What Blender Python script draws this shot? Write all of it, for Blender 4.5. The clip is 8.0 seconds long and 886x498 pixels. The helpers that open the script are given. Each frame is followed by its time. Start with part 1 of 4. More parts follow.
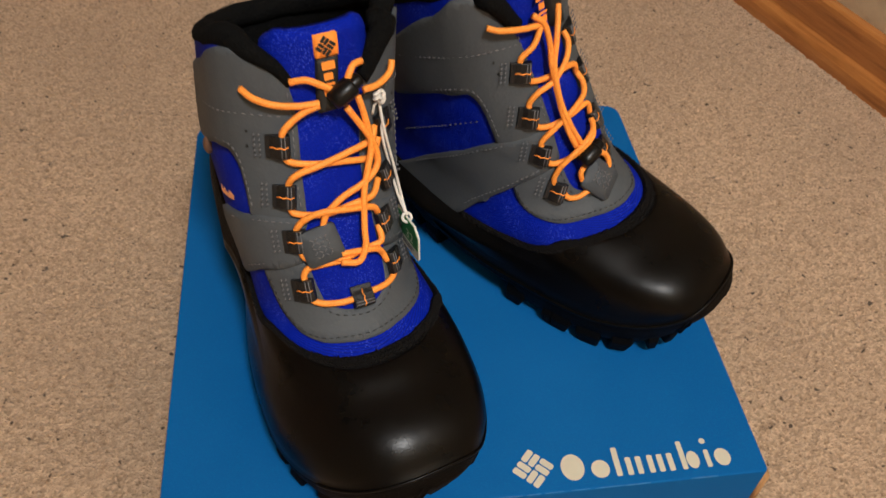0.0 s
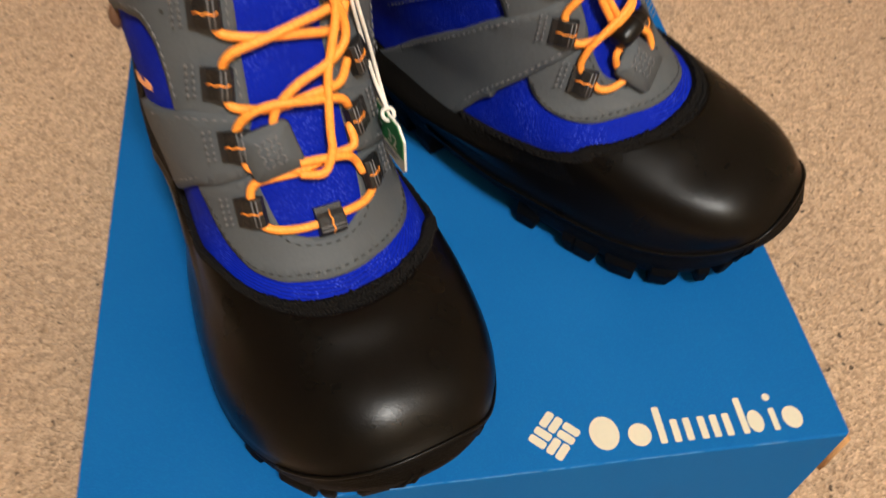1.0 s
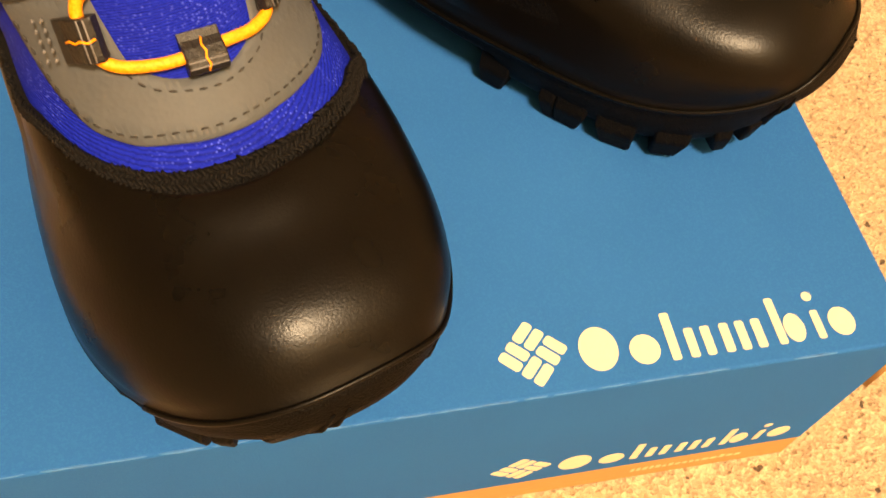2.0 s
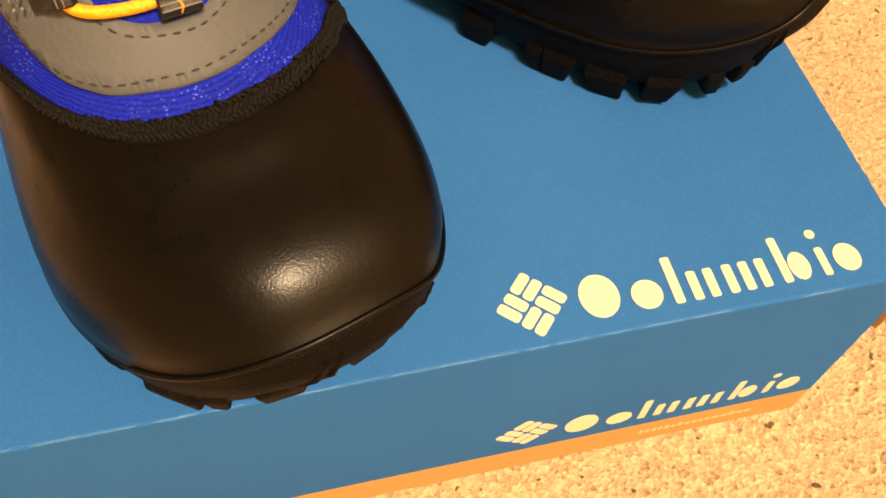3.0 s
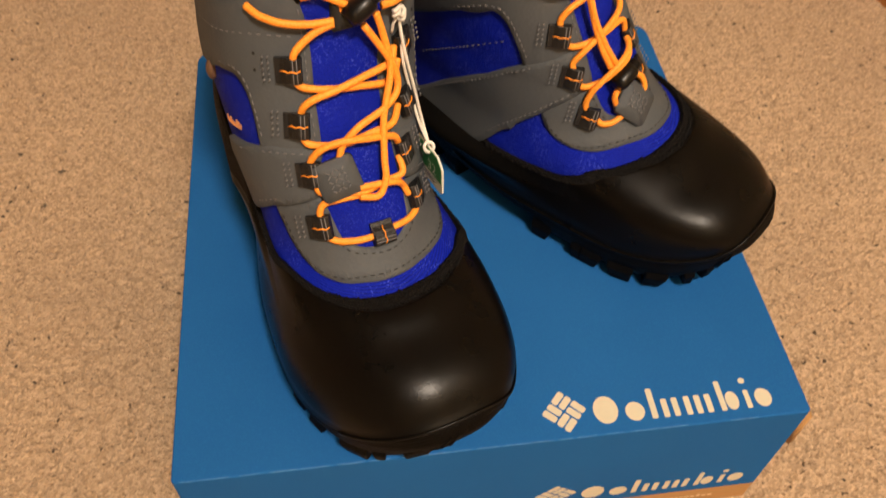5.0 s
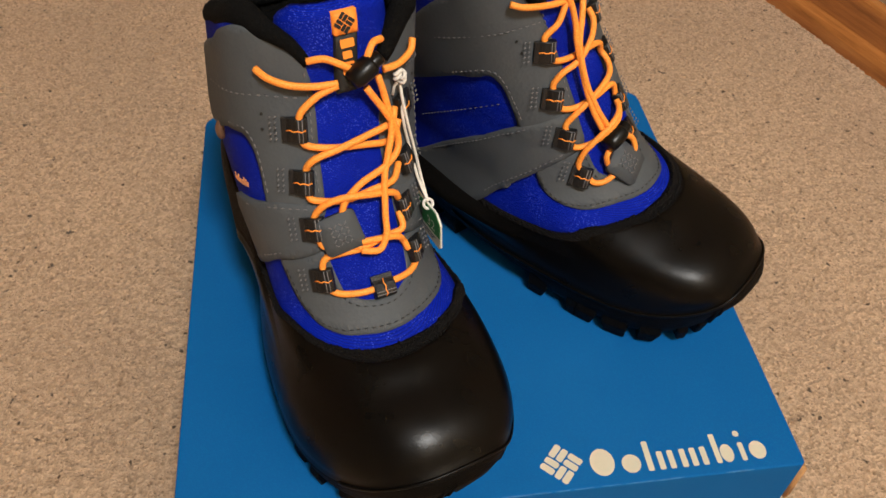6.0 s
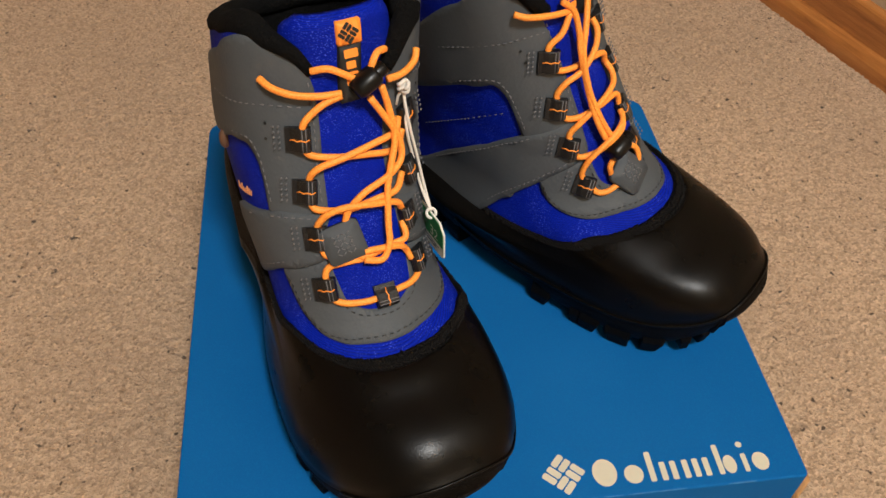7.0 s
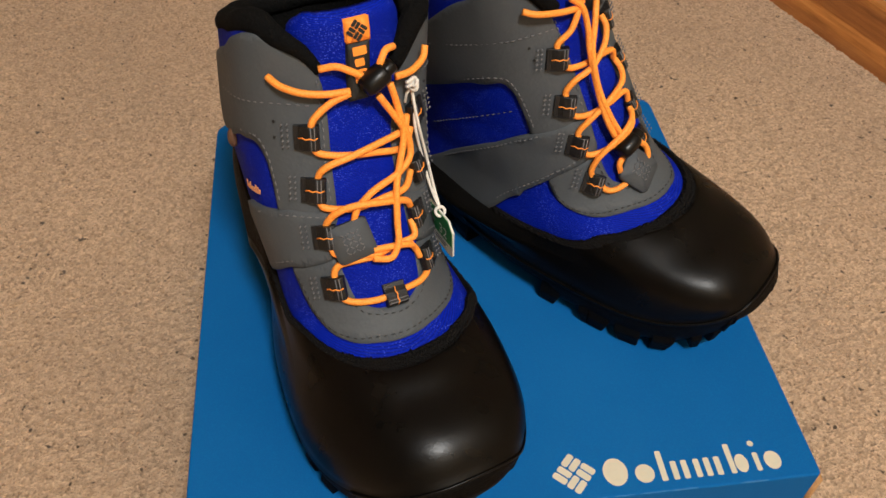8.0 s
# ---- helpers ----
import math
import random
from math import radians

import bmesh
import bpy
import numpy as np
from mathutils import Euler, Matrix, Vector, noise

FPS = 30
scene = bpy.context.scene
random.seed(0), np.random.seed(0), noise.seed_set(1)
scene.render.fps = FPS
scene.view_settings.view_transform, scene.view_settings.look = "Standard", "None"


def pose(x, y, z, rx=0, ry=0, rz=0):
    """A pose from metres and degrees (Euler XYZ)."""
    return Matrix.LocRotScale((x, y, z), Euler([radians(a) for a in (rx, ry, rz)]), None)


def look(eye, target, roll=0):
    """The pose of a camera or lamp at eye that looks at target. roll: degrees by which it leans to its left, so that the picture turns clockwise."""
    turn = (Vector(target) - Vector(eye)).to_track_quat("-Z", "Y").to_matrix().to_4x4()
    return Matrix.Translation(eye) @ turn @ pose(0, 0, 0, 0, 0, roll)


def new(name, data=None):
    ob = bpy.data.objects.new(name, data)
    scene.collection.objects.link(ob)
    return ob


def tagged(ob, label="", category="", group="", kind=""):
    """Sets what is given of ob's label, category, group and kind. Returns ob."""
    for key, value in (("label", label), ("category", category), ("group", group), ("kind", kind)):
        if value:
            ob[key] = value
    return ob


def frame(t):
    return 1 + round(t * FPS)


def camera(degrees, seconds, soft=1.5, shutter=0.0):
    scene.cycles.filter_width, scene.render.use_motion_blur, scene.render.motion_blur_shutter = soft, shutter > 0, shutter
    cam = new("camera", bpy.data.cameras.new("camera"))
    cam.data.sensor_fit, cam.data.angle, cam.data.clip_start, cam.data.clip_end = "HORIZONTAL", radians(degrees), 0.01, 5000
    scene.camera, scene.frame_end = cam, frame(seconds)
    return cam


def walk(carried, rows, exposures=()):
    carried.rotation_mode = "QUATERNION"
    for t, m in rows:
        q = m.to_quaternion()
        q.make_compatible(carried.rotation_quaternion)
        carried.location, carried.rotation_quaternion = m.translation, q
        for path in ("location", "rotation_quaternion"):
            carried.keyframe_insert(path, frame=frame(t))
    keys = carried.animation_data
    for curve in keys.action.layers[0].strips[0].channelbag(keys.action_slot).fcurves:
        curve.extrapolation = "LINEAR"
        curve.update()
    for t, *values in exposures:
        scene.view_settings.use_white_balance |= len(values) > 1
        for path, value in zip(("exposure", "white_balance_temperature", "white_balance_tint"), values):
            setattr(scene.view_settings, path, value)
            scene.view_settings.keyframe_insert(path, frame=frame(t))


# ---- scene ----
cam = camera(55.0, 8.0, shutter=0.5)
PATH = [
    (0, (-0.048, -0.164, 0.446), (0.175, 1.166, -1.03), 3.1),
    (0.5, (-0.046, -0.14, 0.419), (0.189, 1.136, -1.103), 3.7),
    (1, (-0.038, -0.109, 0.377), (0.18, 1.083, -1.214), 3.1),
    (1.5, (-0.027, -0.085, 0.331), (0.206, 1.003, -1.331), 4.1),
    (2, (-0.022, -0.075, 0.304), (0.243, 0.947, -1.395), 5.3),
    (3.5, (-0.022, -0.089, 0.29), (0.249, 0.965, -1.387), 1.7),
    (4, (-0.031, -0.093, 0.327), (0.22, 0.978, -1.343), 2.2),
    (4.5, (-0.046, -0.12, 0.397), (0.151, 0.992, -1.254), 1.7),
    (5, (-0.054, -0.145, 0.427), (0.149, 1.062, -1.155), 2.5),
    (5.2, (-0.056, -0.15, 0.427), (0.174, 1.11, -1.109), 3.2),
    (6.5, (-0.055, -0.157, 0.434), (0.154, 1.178, -1.041), 2.1),
    (7, (-0.055, -0.155, 0.433), (0.156, 1.183, -1.039), 2.3),
    (7.5, (-0.055, -0.156, 0.432), (0.154, 1.186, -1.035), 2.1),
    (8, (-0.056, -0.155, 0.431), (0.14, 1.188, -1.038), 1.6),
]
EXPOSURES = [
    (0.0, -0.53, 4950, 5), (0.5, -0.32, 4700, 4), (1.0, 0.0, 5100, 4), (1.5, 0.52, 6200, 7), (2.0, 0.85, 8500, 10), (3.5, 0.70, 8000, 12),
    (4.0, 0.48, 7500, 13), (4.5, -0.02, 7300, 16), (5.0, -0.18, 6100, 10), (6.5, -0.36, 5000, 4), (8.0, -0.34, 5000, 4),
]
walk(cam, [(t, look(eye, target, roll)) for t, eye, target, roll in PATH], EXPOSURES)

# ---- world, light ----
BOX_W, BOX_D, BOX_H = 0.2725, 0.270, 0.096
FRONT = 0.0014
LAMP = (0.32, -1.18, 2.36)

world = bpy.data.worlds.new("room_dark")
scene.world = world
world.use_nodes = True
world.node_tree.nodes["Background"].inputs[0].default_value = (0.02, 0.018, 0.016, 1)
world.node_tree.nodes["Background"].inputs[1].default_value = 1.0

bulb = bpy.data.lights.new("ceiling_bulb", "AREA")
bulb.energy, bulb.size, bulb.shape, bulb.color = 97, 0.40, "DISK", (1.0, 0.80, 0.60)
bulb_ob = new("ceiling_bulb", bulb)
bulb_ob.matrix_world = pose(LAMP[0], LAMP[1], LAMP[2] - 0.09)


# ---- materials ----
class Nodes:
    """Short hand for building a node material."""

    def __init__(self, name):
        self.mat = bpy.data.materials.new(name)
        self.mat.use_nodes = True
        self.tree = self.mat.node_tree
        self.bsdf = self.tree.nodes["Principled BSDF"]
        self.coord = self.tree.nodes.new("ShaderNodeTexCoord").outputs["Object"]

    def put(self, sock, value):
        if isinstance(value, bpy.types.NodeSocket):
            self.tree.links.new(value, sock)
        elif isinstance(value, tuple) and len(value) == 3 and sock.type == "RGBA":
            sock.default_value = (*value, 1)
        else:
            sock.default_value = value

    def noise(self, scale, detail=3.0, rough=0.6, vec=None):
        n = self.tree.nodes.new("ShaderNodeTexNoise")
        self.put(n.inputs["Vector"], vec or self.coord)
        n.inputs["Scale"].default_value, n.inputs["Detail"].default_value, n.inputs["Roughness"].default_value = scale, detail, rough
        return n.outputs["Fac"]

    def cells(self, scale, out="Distance", vec=None):
        n = self.tree.nodes.new("ShaderNodeTexVoronoi")
        self.put(n.inputs["Vector"], vec or self.coord)
        n.inputs["Scale"].default_value = scale
        return n.outputs[out]

    def stretch(self, sx, sy, sz, rz=0.0):
        n = self.tree.nodes.new("ShaderNodeMapping")
        self.put(n.inputs["Vector"], self.coord)
        n.inputs["Scale"].default_value = (sx, sy, sz)
        n.inputs["Rotation"].default_value = (0, 0, rz)
        return n.outputs[0]

    def wave(self, scale, direction="X", distort=0.0, vec=None):
        n = self.tree.nodes.new("ShaderNodeTexWave")
        n.bands_direction = direction
        self.put(n.inputs["Vector"], vec or self.coord)
        n.inputs["Scale"].default_value, n.inputs["Distortion"].default_value = scale, distort
        return n.outputs["Fac"]

    def ramp(self, fac, *stops):
        n = self.tree.nodes.new("ShaderNodeValToRGB")
        self.put(n.inputs[0], fac)
        els = n.color_ramp.elements
        while len(els) < len(stops):
            els.new(0.5)
        for e, (p, c) in zip(els, stops):
            e.position = p
            e.color = (*c, 1) if isinstance(c, tuple) else (c, c, c, 1)
        return n.outputs[0]

    def mix(self, fac, a, b, mode="MIX"):
        n = self.tree.nodes.new("ShaderNodeMix")
        n.data_type, n.blend_type = "RGBA", mode
        self.put(n.inputs[0], fac)
        self.put(n.inputs[6], a)
        self.put(n.inputs[7], b)
        return n.outputs[2]

    def maths(self, op, a, b=0.0):
        n = self.tree.nodes.new("ShaderNodeMath")
        n.operation = op
        self.put(n.inputs[0], a)
        self.put(n.inputs[1], b)
        return n.outputs[0]

    def bump(self, height, depth, strength=1.0, under=None):
        n = self.tree.nodes.new("ShaderNodeBump")
        n.inputs["Distance"].default_value, n.inputs["Strength"].default_value = depth, strength
        self.put(n.inputs["Height"], height)
        if under:
            self.put(n.inputs["Normal"], under)
        return n.outputs[0]

    def done(self, base, rough, normal=None, **more):
        self.put(self.bsdf.inputs["Base Color"], base)
        self.put(self.bsdf.inputs["Roughness"], rough)
        if normal:
            self.put(self.bsdf.inputs["Normal"], normal)
        for key, v in more.items():
            self.put(self.bsdf.inputs[key.replace("_", " ").title().replace("Ior", "IOR")], v)
        return self.mat


def card_material():
    n = Nodes("blue_card")
    wide = n.noise(9, 3)
    grain = n.noise(1400, 2)
    base = n.mix(n.ramp(wide, (0.35, 0.0), (0.7, 1.0)), (0.0165, 0.106, 0.345), (0.0205, 0.124, 0.385))
    base = n.mix(n.maths("MULTIPLY", n.ramp(grain, (0.45, 0.0), (0.75, 1.0)), 0.24), base, (0.03, 0.2, 0.48))
    scuff = n.ramp(n.noise(60, 5, 0.7), (0.70, 0.0), (0.80, 0.35))
    base = n.mix(scuff, base, (0.05, 0.22, 0.46))
    return n.done(base, n.ramp(wide, (0.3, 0.58), (0.7, 0.70)), n.bump(grain, 0.00025, 0.5), specular_ior_level=0.03)


def kraft_material():
    n = Nodes("kraft")
    fibre = n.noise(120, 5, 0.7, n.stretch(1, 1, 6))
    base = n.mix(fibre, (0.36, 0.19, 0.065), (0.50, 0.29, 0.11))
    return n.done(base, 0.8, n.bump(n.noise(700, 3), 0.0003, 0.6))


def rubber_material(name, pebble, rough, spec):
    n = Nodes(name)
    wide = n.noise(45, 4)
    base = n.mix(wide, (0.0020, 0.0017, 0.0014), (0.0031, 0.0026, 0.0021))
    dust = n.ramp(n.noise(520, 4, 0.75), (0.70, 0.0), (0.80, 0.5))
    base = n.mix(n.maths("MULTIPLY", dust, 0.12), base, (0.10, 0.09, 0.08))
    nor = n.bump(n.noise(1500, 2) if pebble < 0.5 else n.cells(1700), 0.00016 if pebble < 0.5 else 0.0003, pebble, n.bump(n.noise(40, 2), 0.0006, 0.25))
    return n.done(base, n.ramp(wide, (0.3, rough - 0.04), (0.7, rough + 0.06)), nor, specular_ior_level=spec)


def knit_material():
    n = Nodes("blue_knit")
    rib = n.wave(620, "Z", 2.2)
    loops = n.cells(1250, vec=n.stretch(0.75, 0.75, 1.25))
    wide = n.noise(60, 3)
    base = n.mix(wide, (0.0026, 0.0098, 0.290), (0.0044, 0.0180, 0.470))
    base = n.mix(n.ramp(rib, (0.15, 0.50), (0.60, 0.0)), base, (0.0015, 0.003, 0.085))
    patch = n.ramp(n.noise(75, 3), (0.44, 0.05), (0.64, 1.0))
    base = n.mix(n.maths("MULTIPLY", n.ramp(loops, (0.14, 0.9), (0.36, 0.0)), patch), base, (0.085, 0.125, 0.80))
    nor = n.bump(loops, 0.0005, 0.5, n.bump(rib, 0.0004, 0.35, n.bump(n.noise(70, 2), 0.0010, 0.15)))
    return n.done(base, 0.72, nor, specular_ior_level=0.12)


def nubuck_material():
    n = Nodes("grey_nubuck")
    wide = n.noise(38, 4)
    fine = n.noise(900, 3)
    base = n.mix(wide, (0.053, 0.062, 0.072), (0.074, 0.084, 0.095))
    base = n.mix(n.maths("MULTIPLY", fine, 0.35), base, (0.100, 0.106, 0.112))
    nor = n.bump(n.cells(620), 0.0003, 0.30, n.bump(n.noise(110, 3), 0.0008, 0.16))
    return n.done(base, n.ramp(wide, (0.3, 0.58), (0.7, 0.72)), nor, specular_ior_level=0.35)


def lace_material():
    n = Nodes("orange_lace")
    weave = n.noise(1300, 2)
    base = n.mix(n.ramp(weave, (0.35, 0.0), (0.65, 1.0)), (0.88, 0.265, 0.010), (1.0, 0.385, 0.032))
    return n.done(base, 0.6, n.bump(weave, 0.0004, 0.4))


def plain(name, base, rough, var=0.25, scale=300, bump=0.0003, **more):
    n = Nodes(name)
    f = n.noise(scale, 4, 0.65)
    dark = tuple(c * (1 - var) for c in base)
    light = tuple(min(1, c * (1 + var)) for c in base)
    return n.done(n.mix(f, dark, light), rough, n.bump(f, bump, 0.6), **more)


def carpet_material():
    n = Nodes("loop_carpet")
    wide = n.noise(5, 4)
    tuft = n.cells(620, "Color")
    sep = n.tree.nodes.new("ShaderNodeSeparateColor")
    n.put(sep.inputs[0], tuft)
    base = n.mix(n.ramp(sep.outputs[0], (0.0, 0.0), (1.0, 1.0)), (0.405, 0.280, 0.166), (0.705, 0.510, 0.330))
    base = n.mix(n.maths("MULTIPLY", n.ramp(wide, (0.35, 0.0), (0.65, 1.0)), 0.35), base, (0.36, 0.255, 0.165))
    base = n.mix(n.ramp(sep.outputs[1], (0.90, 0.0), (0.95, 0.55)), base, (0.20, 0.125, 0.068))
    fleck = n.ramp(n.noise(165, 2, 0.5), (0.685, 0.0), (0.725, 1.0))
    base = n.mix(n.maths("MULTIPLY", fleck, 0.85), base, (0.030, 0.020, 0.014))
    soil = n.ramp(n.noise(85, 3, 0.6), (0.66, 0.0), (0.74, 0.45))
    base = n.mix(soil, base, (0.16, 0.095, 0.045))
    nor = n.bump(n.noise(950, 3), 0.0012, 0.9, n.bump(n.cells(620), 0.0012, 0.6))
    return n.done(base, 0.95, nor, specular_ior_level=0.1, sheen_weight=0.15)


def oak_material():
    n = Nodes("varnished_oak")
    v = n.stretch(1.6, 22, 22)
    grain = n.noise(9, 6, 0.6, v)
    fine = n.noise(60, 4, 0.7, v)
    base = n.ramp(grain, (0.30, (0.28, 0.098, 0.018)), (0.5, (0.50, 0.200, 0.040)), (0.75, (0.62, 0.280, 0.068)))
    base = n.mix(n.maths("MULTIPLY", fine, 0.4), base, (0.22, 0.085, 0.02))
    return n.done(base, 0.36, n.bump(fine, 0.0004, 0.4), coat_weight=0.2)


def wall_material(name, base):
    n = Nodes(name)
    chip = n.noise(160, 4, 0.6)
    col = n.mix(n.ramp(n.noise(30, 5, 0.7), (0.4, 0.0), (0.65, 1.0)), base, tuple(c * 0.86 for c in base))
    return n.done(col, 0.8, n.bump(chip, 0.002, 0.6))


M_CARD = card_material()
M_WORN = plain("worn_card_edge", (0.028, 0.148, 0.40), 0.6, 0.5, 400)
M_KRAFT = kraft_material()
M_PRINT = plain("cream_print", (0.62, 0.575, 0.44), 0.55, 0.05, 500, 0.0001)
M_PALE = plain("pale_print", (0.62, 0.45, 0.26), 0.7, 0.05, 500, 0.0001)
M_RUBBER = rubber_material("smooth_rubber", 0.36, 0.29, 0.15)
M_SOLE = rubber_material("sole_rubber", 1.0, 0.56, 0.07)
M_BLUE = knit_material()
M_GREY = nubuck_material()
M_LACE = lace_material()
M_FLEECE = plain("black_fleece", (0.0045, 0.0045, 0.0045), 0.95, 0.5, 700, 0.003, specular_ior_level=0.1)
M_FUZZ = plain("fuzzy_binding", (0.0045, 0.0038, 0.0034), 0.9, 0.7, 900, 0.002, specular_ior_level=0.15)
M_FIBRE = plain("loose_fibre", (0.0036, 0.0029, 0.0026), 0.8, 0.5, 900, specular_ior_level=0.2)
M_WEB = plain("black_webbing", (0.006, 0.006, 0.0065), 0.42, 0.6, 900, 0.0006)
M_STITCH = plain("grey_thread", (0.15, 0.15, 0.16), 0.7, 0.2, 900)
M_DARKST = plain("dark_thread", (0.026, 0.025, 0.026), 0.7, 0.2, 900)
M_PLASTIC = plain("black_plastic", (0.003, 0.003, 0.003), 0.34, 0.2, 300, 0.0001, specular_ior_level=0.3)
M_ORANGE = plain("orange_label", (0.95, 0.30, 0.012), 0.6, 0.06, 900)
M_CHAR = plain("charcoal_label", (0.010, 0.010, 0.009), 0.65, 0.3, 900)
M_WHITE = plain("white_cord", (0.74, 0.72, 0.66), 0.6, 0.12, 900)
M_GREEN = plain("green_print", (0.015, 0.19, 0.045), 0.4, 0.1, 200, 0.0001)
M_TAG = plain("white_tag", (0.70, 0.70, 0.64), 0.45, 0.06, 200, 0.0001)
M_PEACH = plain("peach_thread", (0.80, 0.36, 0.13), 0.6, 0.12, 900)
M_BROWN = plain("brown_leather", (0.13, 0.066, 0.034), 0.6, 0.3, 300)
M_CARPET = carpet_material()
M_OAK = oak_material()
M_WALL = wall_material("cream_wallpaper", (0.66, 0.54, 0.36))
M_CEIL = wall_material("white_ceiling", (0.62, 0.58, 0.52))
M_SHADE = plain("lamp_shade", (0.8, 0.74, 0.62), 0.7, 0.05, 80)


# ---- helpers of the scene ----
def part(name, bm, mat, parent=None, label="", smooth=True):
    me = bpy.data.meshes.new(name)
    bm.normal_update()
    bm.to_mesh(me)
    bm.free()
    for m in (mat if isinstance(mat, (list, tuple)) else [mat]):
        me.materials.append(m)
    if smooth:
        for p in me.polygons:
            p.use_smooth = True
    ob = new(name, me)
    ob.parent = parent
    if label:
        tagged(ob, label)
    return ob


def box_bm(bm, lo, hi, bevel=0.0, m=None):
    vs = bmesh.ops.create_cube(bm, size=1.0)["verts"]
    for v in vs:
        v.co = Vector([lo[i] + (v.co[i] + 0.5) * (hi[i] - lo[i]) for i in range(3)])
        if m:
            v.co = m @ v.co
    if bevel:
        es = list({e for v in vs for e in v.link_edges})
        bmesh.ops.bevel(bm, geom=es, offset=bevel, segments=2, affect="EDGES", profile=0.5)
    return bm


def prism(bm, outline, z0, z1, m=None):
    """A plate with the given outline in x and y."""
    m = m or Matrix()
    lo = [bm.verts.new(m @ Vector((x, y, z0))) for x, y in outline]
    hi = [bm.verts.new(m @ Vector((x, y, z1))) for x, y in outline]
    n = len(outline)
    bm.faces.new(hi)
    bm.faces.new(lo[::-1])
    for i in range(n):
        j = (i + 1) % n
        bm.faces.new((lo[i], lo[j], hi[j], hi[i]))
    return bm


def rounded(x0, y0, x1, y1, r, steps=4):
    out = []
    for cx, cy, a in ((x1 - r, y1 - r, 0), (x0 + r, y1 - r, 90), (x0 + r, y0 + r, 180), (x1 - r, y0 + r, 270)):
        for k in range(steps + 1):
            t = radians(a + 90 * k / steps)
            out.append((cx + r * math.cos(t), cy + r * math.sin(t)))
    return out


def oval(cx, cy, rx, ry, n=20):
    return [(cx + rx * math.cos(2 * math.pi * k / n), cy + ry * math.sin(2 * math.pi * k / n)) for k in range(n)]


def smooth_path(ctrl, per=7):
    """A Catmull-Rom curve through the points."""
    c = [2 * ctrl[0] - ctrl[1], *ctrl, 2 * ctrl[-1] - ctrl[-2]]
    out = []
    for i in range(1, len(c) - 2):
        for k in range(per):
            t = k / per
            out.append(0.5 * (2 * c[i] + (c[i + 1] - c[i - 1]) * t + (2 * c[i - 1] - 5 * c[i] + 4 * c[i + 1] - c[i + 2]) * t * t
                              + (3 * c[i] - c[i - 1] - 3 * c[i + 1] + c[i + 2]) * t ** 3))
    out.append(c[-2])
    return out


def tube(bm, path, r, sides=8, closed=False):
    """A cord along a list of points."""
    path = [Vector(p) for p in path]
    n = len(path)
    rings, up = [], Vector((0.3, 0.2, 0.93))
    for i, p in enumerate(path):
        a = path[i - 1] if (i or closed) else p
        b = path[(i + 1) % n] if (i < n - 1 or closed) else p
        t = (b - a).normalized()
        u = (up - t * up.dot(t)).normalized()
        up = u
        w = t.cross(u)
        rr = r[i] if isinstance(r, (list, tuple)) else r
        rings.append([bm.verts.new(p + (u * math.cos(2 * math.pi * k / sides) + w * math.sin(2 * math.pi * k / sides)) * rr) for k in range(sides)])
    for i in range(n if closed else n - 1):
        A, B = rings[i], rings[(i + 1) % n]
        for k in range(sides):
            l = (k + 1) % sides
            bm.faces.new((A[k], A[l], B[l], B[k]))
    if not closed:
        bm.faces.new(rings[0][::-1])
        bm.faces.new(rings[-1])
    return bm


# ---- boot shape ----
#        s     z      back   front  yc     w      nf   nb
LEVELS = np.array([
    (0.00, 0.010, -0.007, 0.1945, 0.130, 0.0450, 2.5, 2.3),
    (0.06, 0.018, -0.009, 0.1930, 0.130, 0.0476, 2.5, 2.3),
    (0.12, 0.028, -0.010, 0.2010, 0.126, 0.0460, 2.4, 2.3),
    (0.18, 0.038, -0.009, 0.2030, 0.116, 0.0430, 2.35, 2.3),
    (0.24, 0.047, -0.008, 0.1915, 0.100, 0.0402, 2.3, 2.3),
    (0.30, 0.054, -0.007, 0.1660, 0.085, 0.0386, 2.1, 2.3),
    (0.36, 0.060, -0.006, 0.1390, 0.075, 0.0385, 2.0, 2.3),
    (0.44, 0.073, -0.004, 0.1260, 0.068, 0.0390, 2.1, 2.3),
    (0.54, 0.091, -0.002, 0.1147, 0.064, 0.0388, 2.2, 2.3),
    (0.70, 0.120, 0.000, 0.0975, 0.058, 0.0382, 2.3, 2.3),
    (0.84, 0.145, -0.003, 0.0877, 0.054, 0.0384, 2.4, 2.3),
    (1.00, 0.172, -0.010, 0.0799, 0.048, 0.0390, 2.4, 2.3),
])
# arch inside, arch outside, heel taper, toe swing, arch place, arch length, shaft lean, outer side pressed in, toe spread
SHAPE = [0.0, 0.20, 0.20, 0.0005, 0.050, 0.048, -0.024, 0.0, 0.015]
WORN_SHAPE = {1: (0.0, 0.025), -1: (0.17, 0.045)}
_S = np.linspace(0, 1, 401)
_K = np.exp(-0.5 * (np.arange(-24, 25) / 9.0) ** 2)
_K /= _K.sum()
_T = []
for c in range(1, 8):
    v = np.interp(_S, LEVELS[:, 0], LEVELS[:, c])
    v = np.concatenate([2 * v[0] - v[24:0:-1], v, 2 * v[-1] - v[-2:-26:-1]])
    _T.append(np.convolve(v, _K, "valid"))


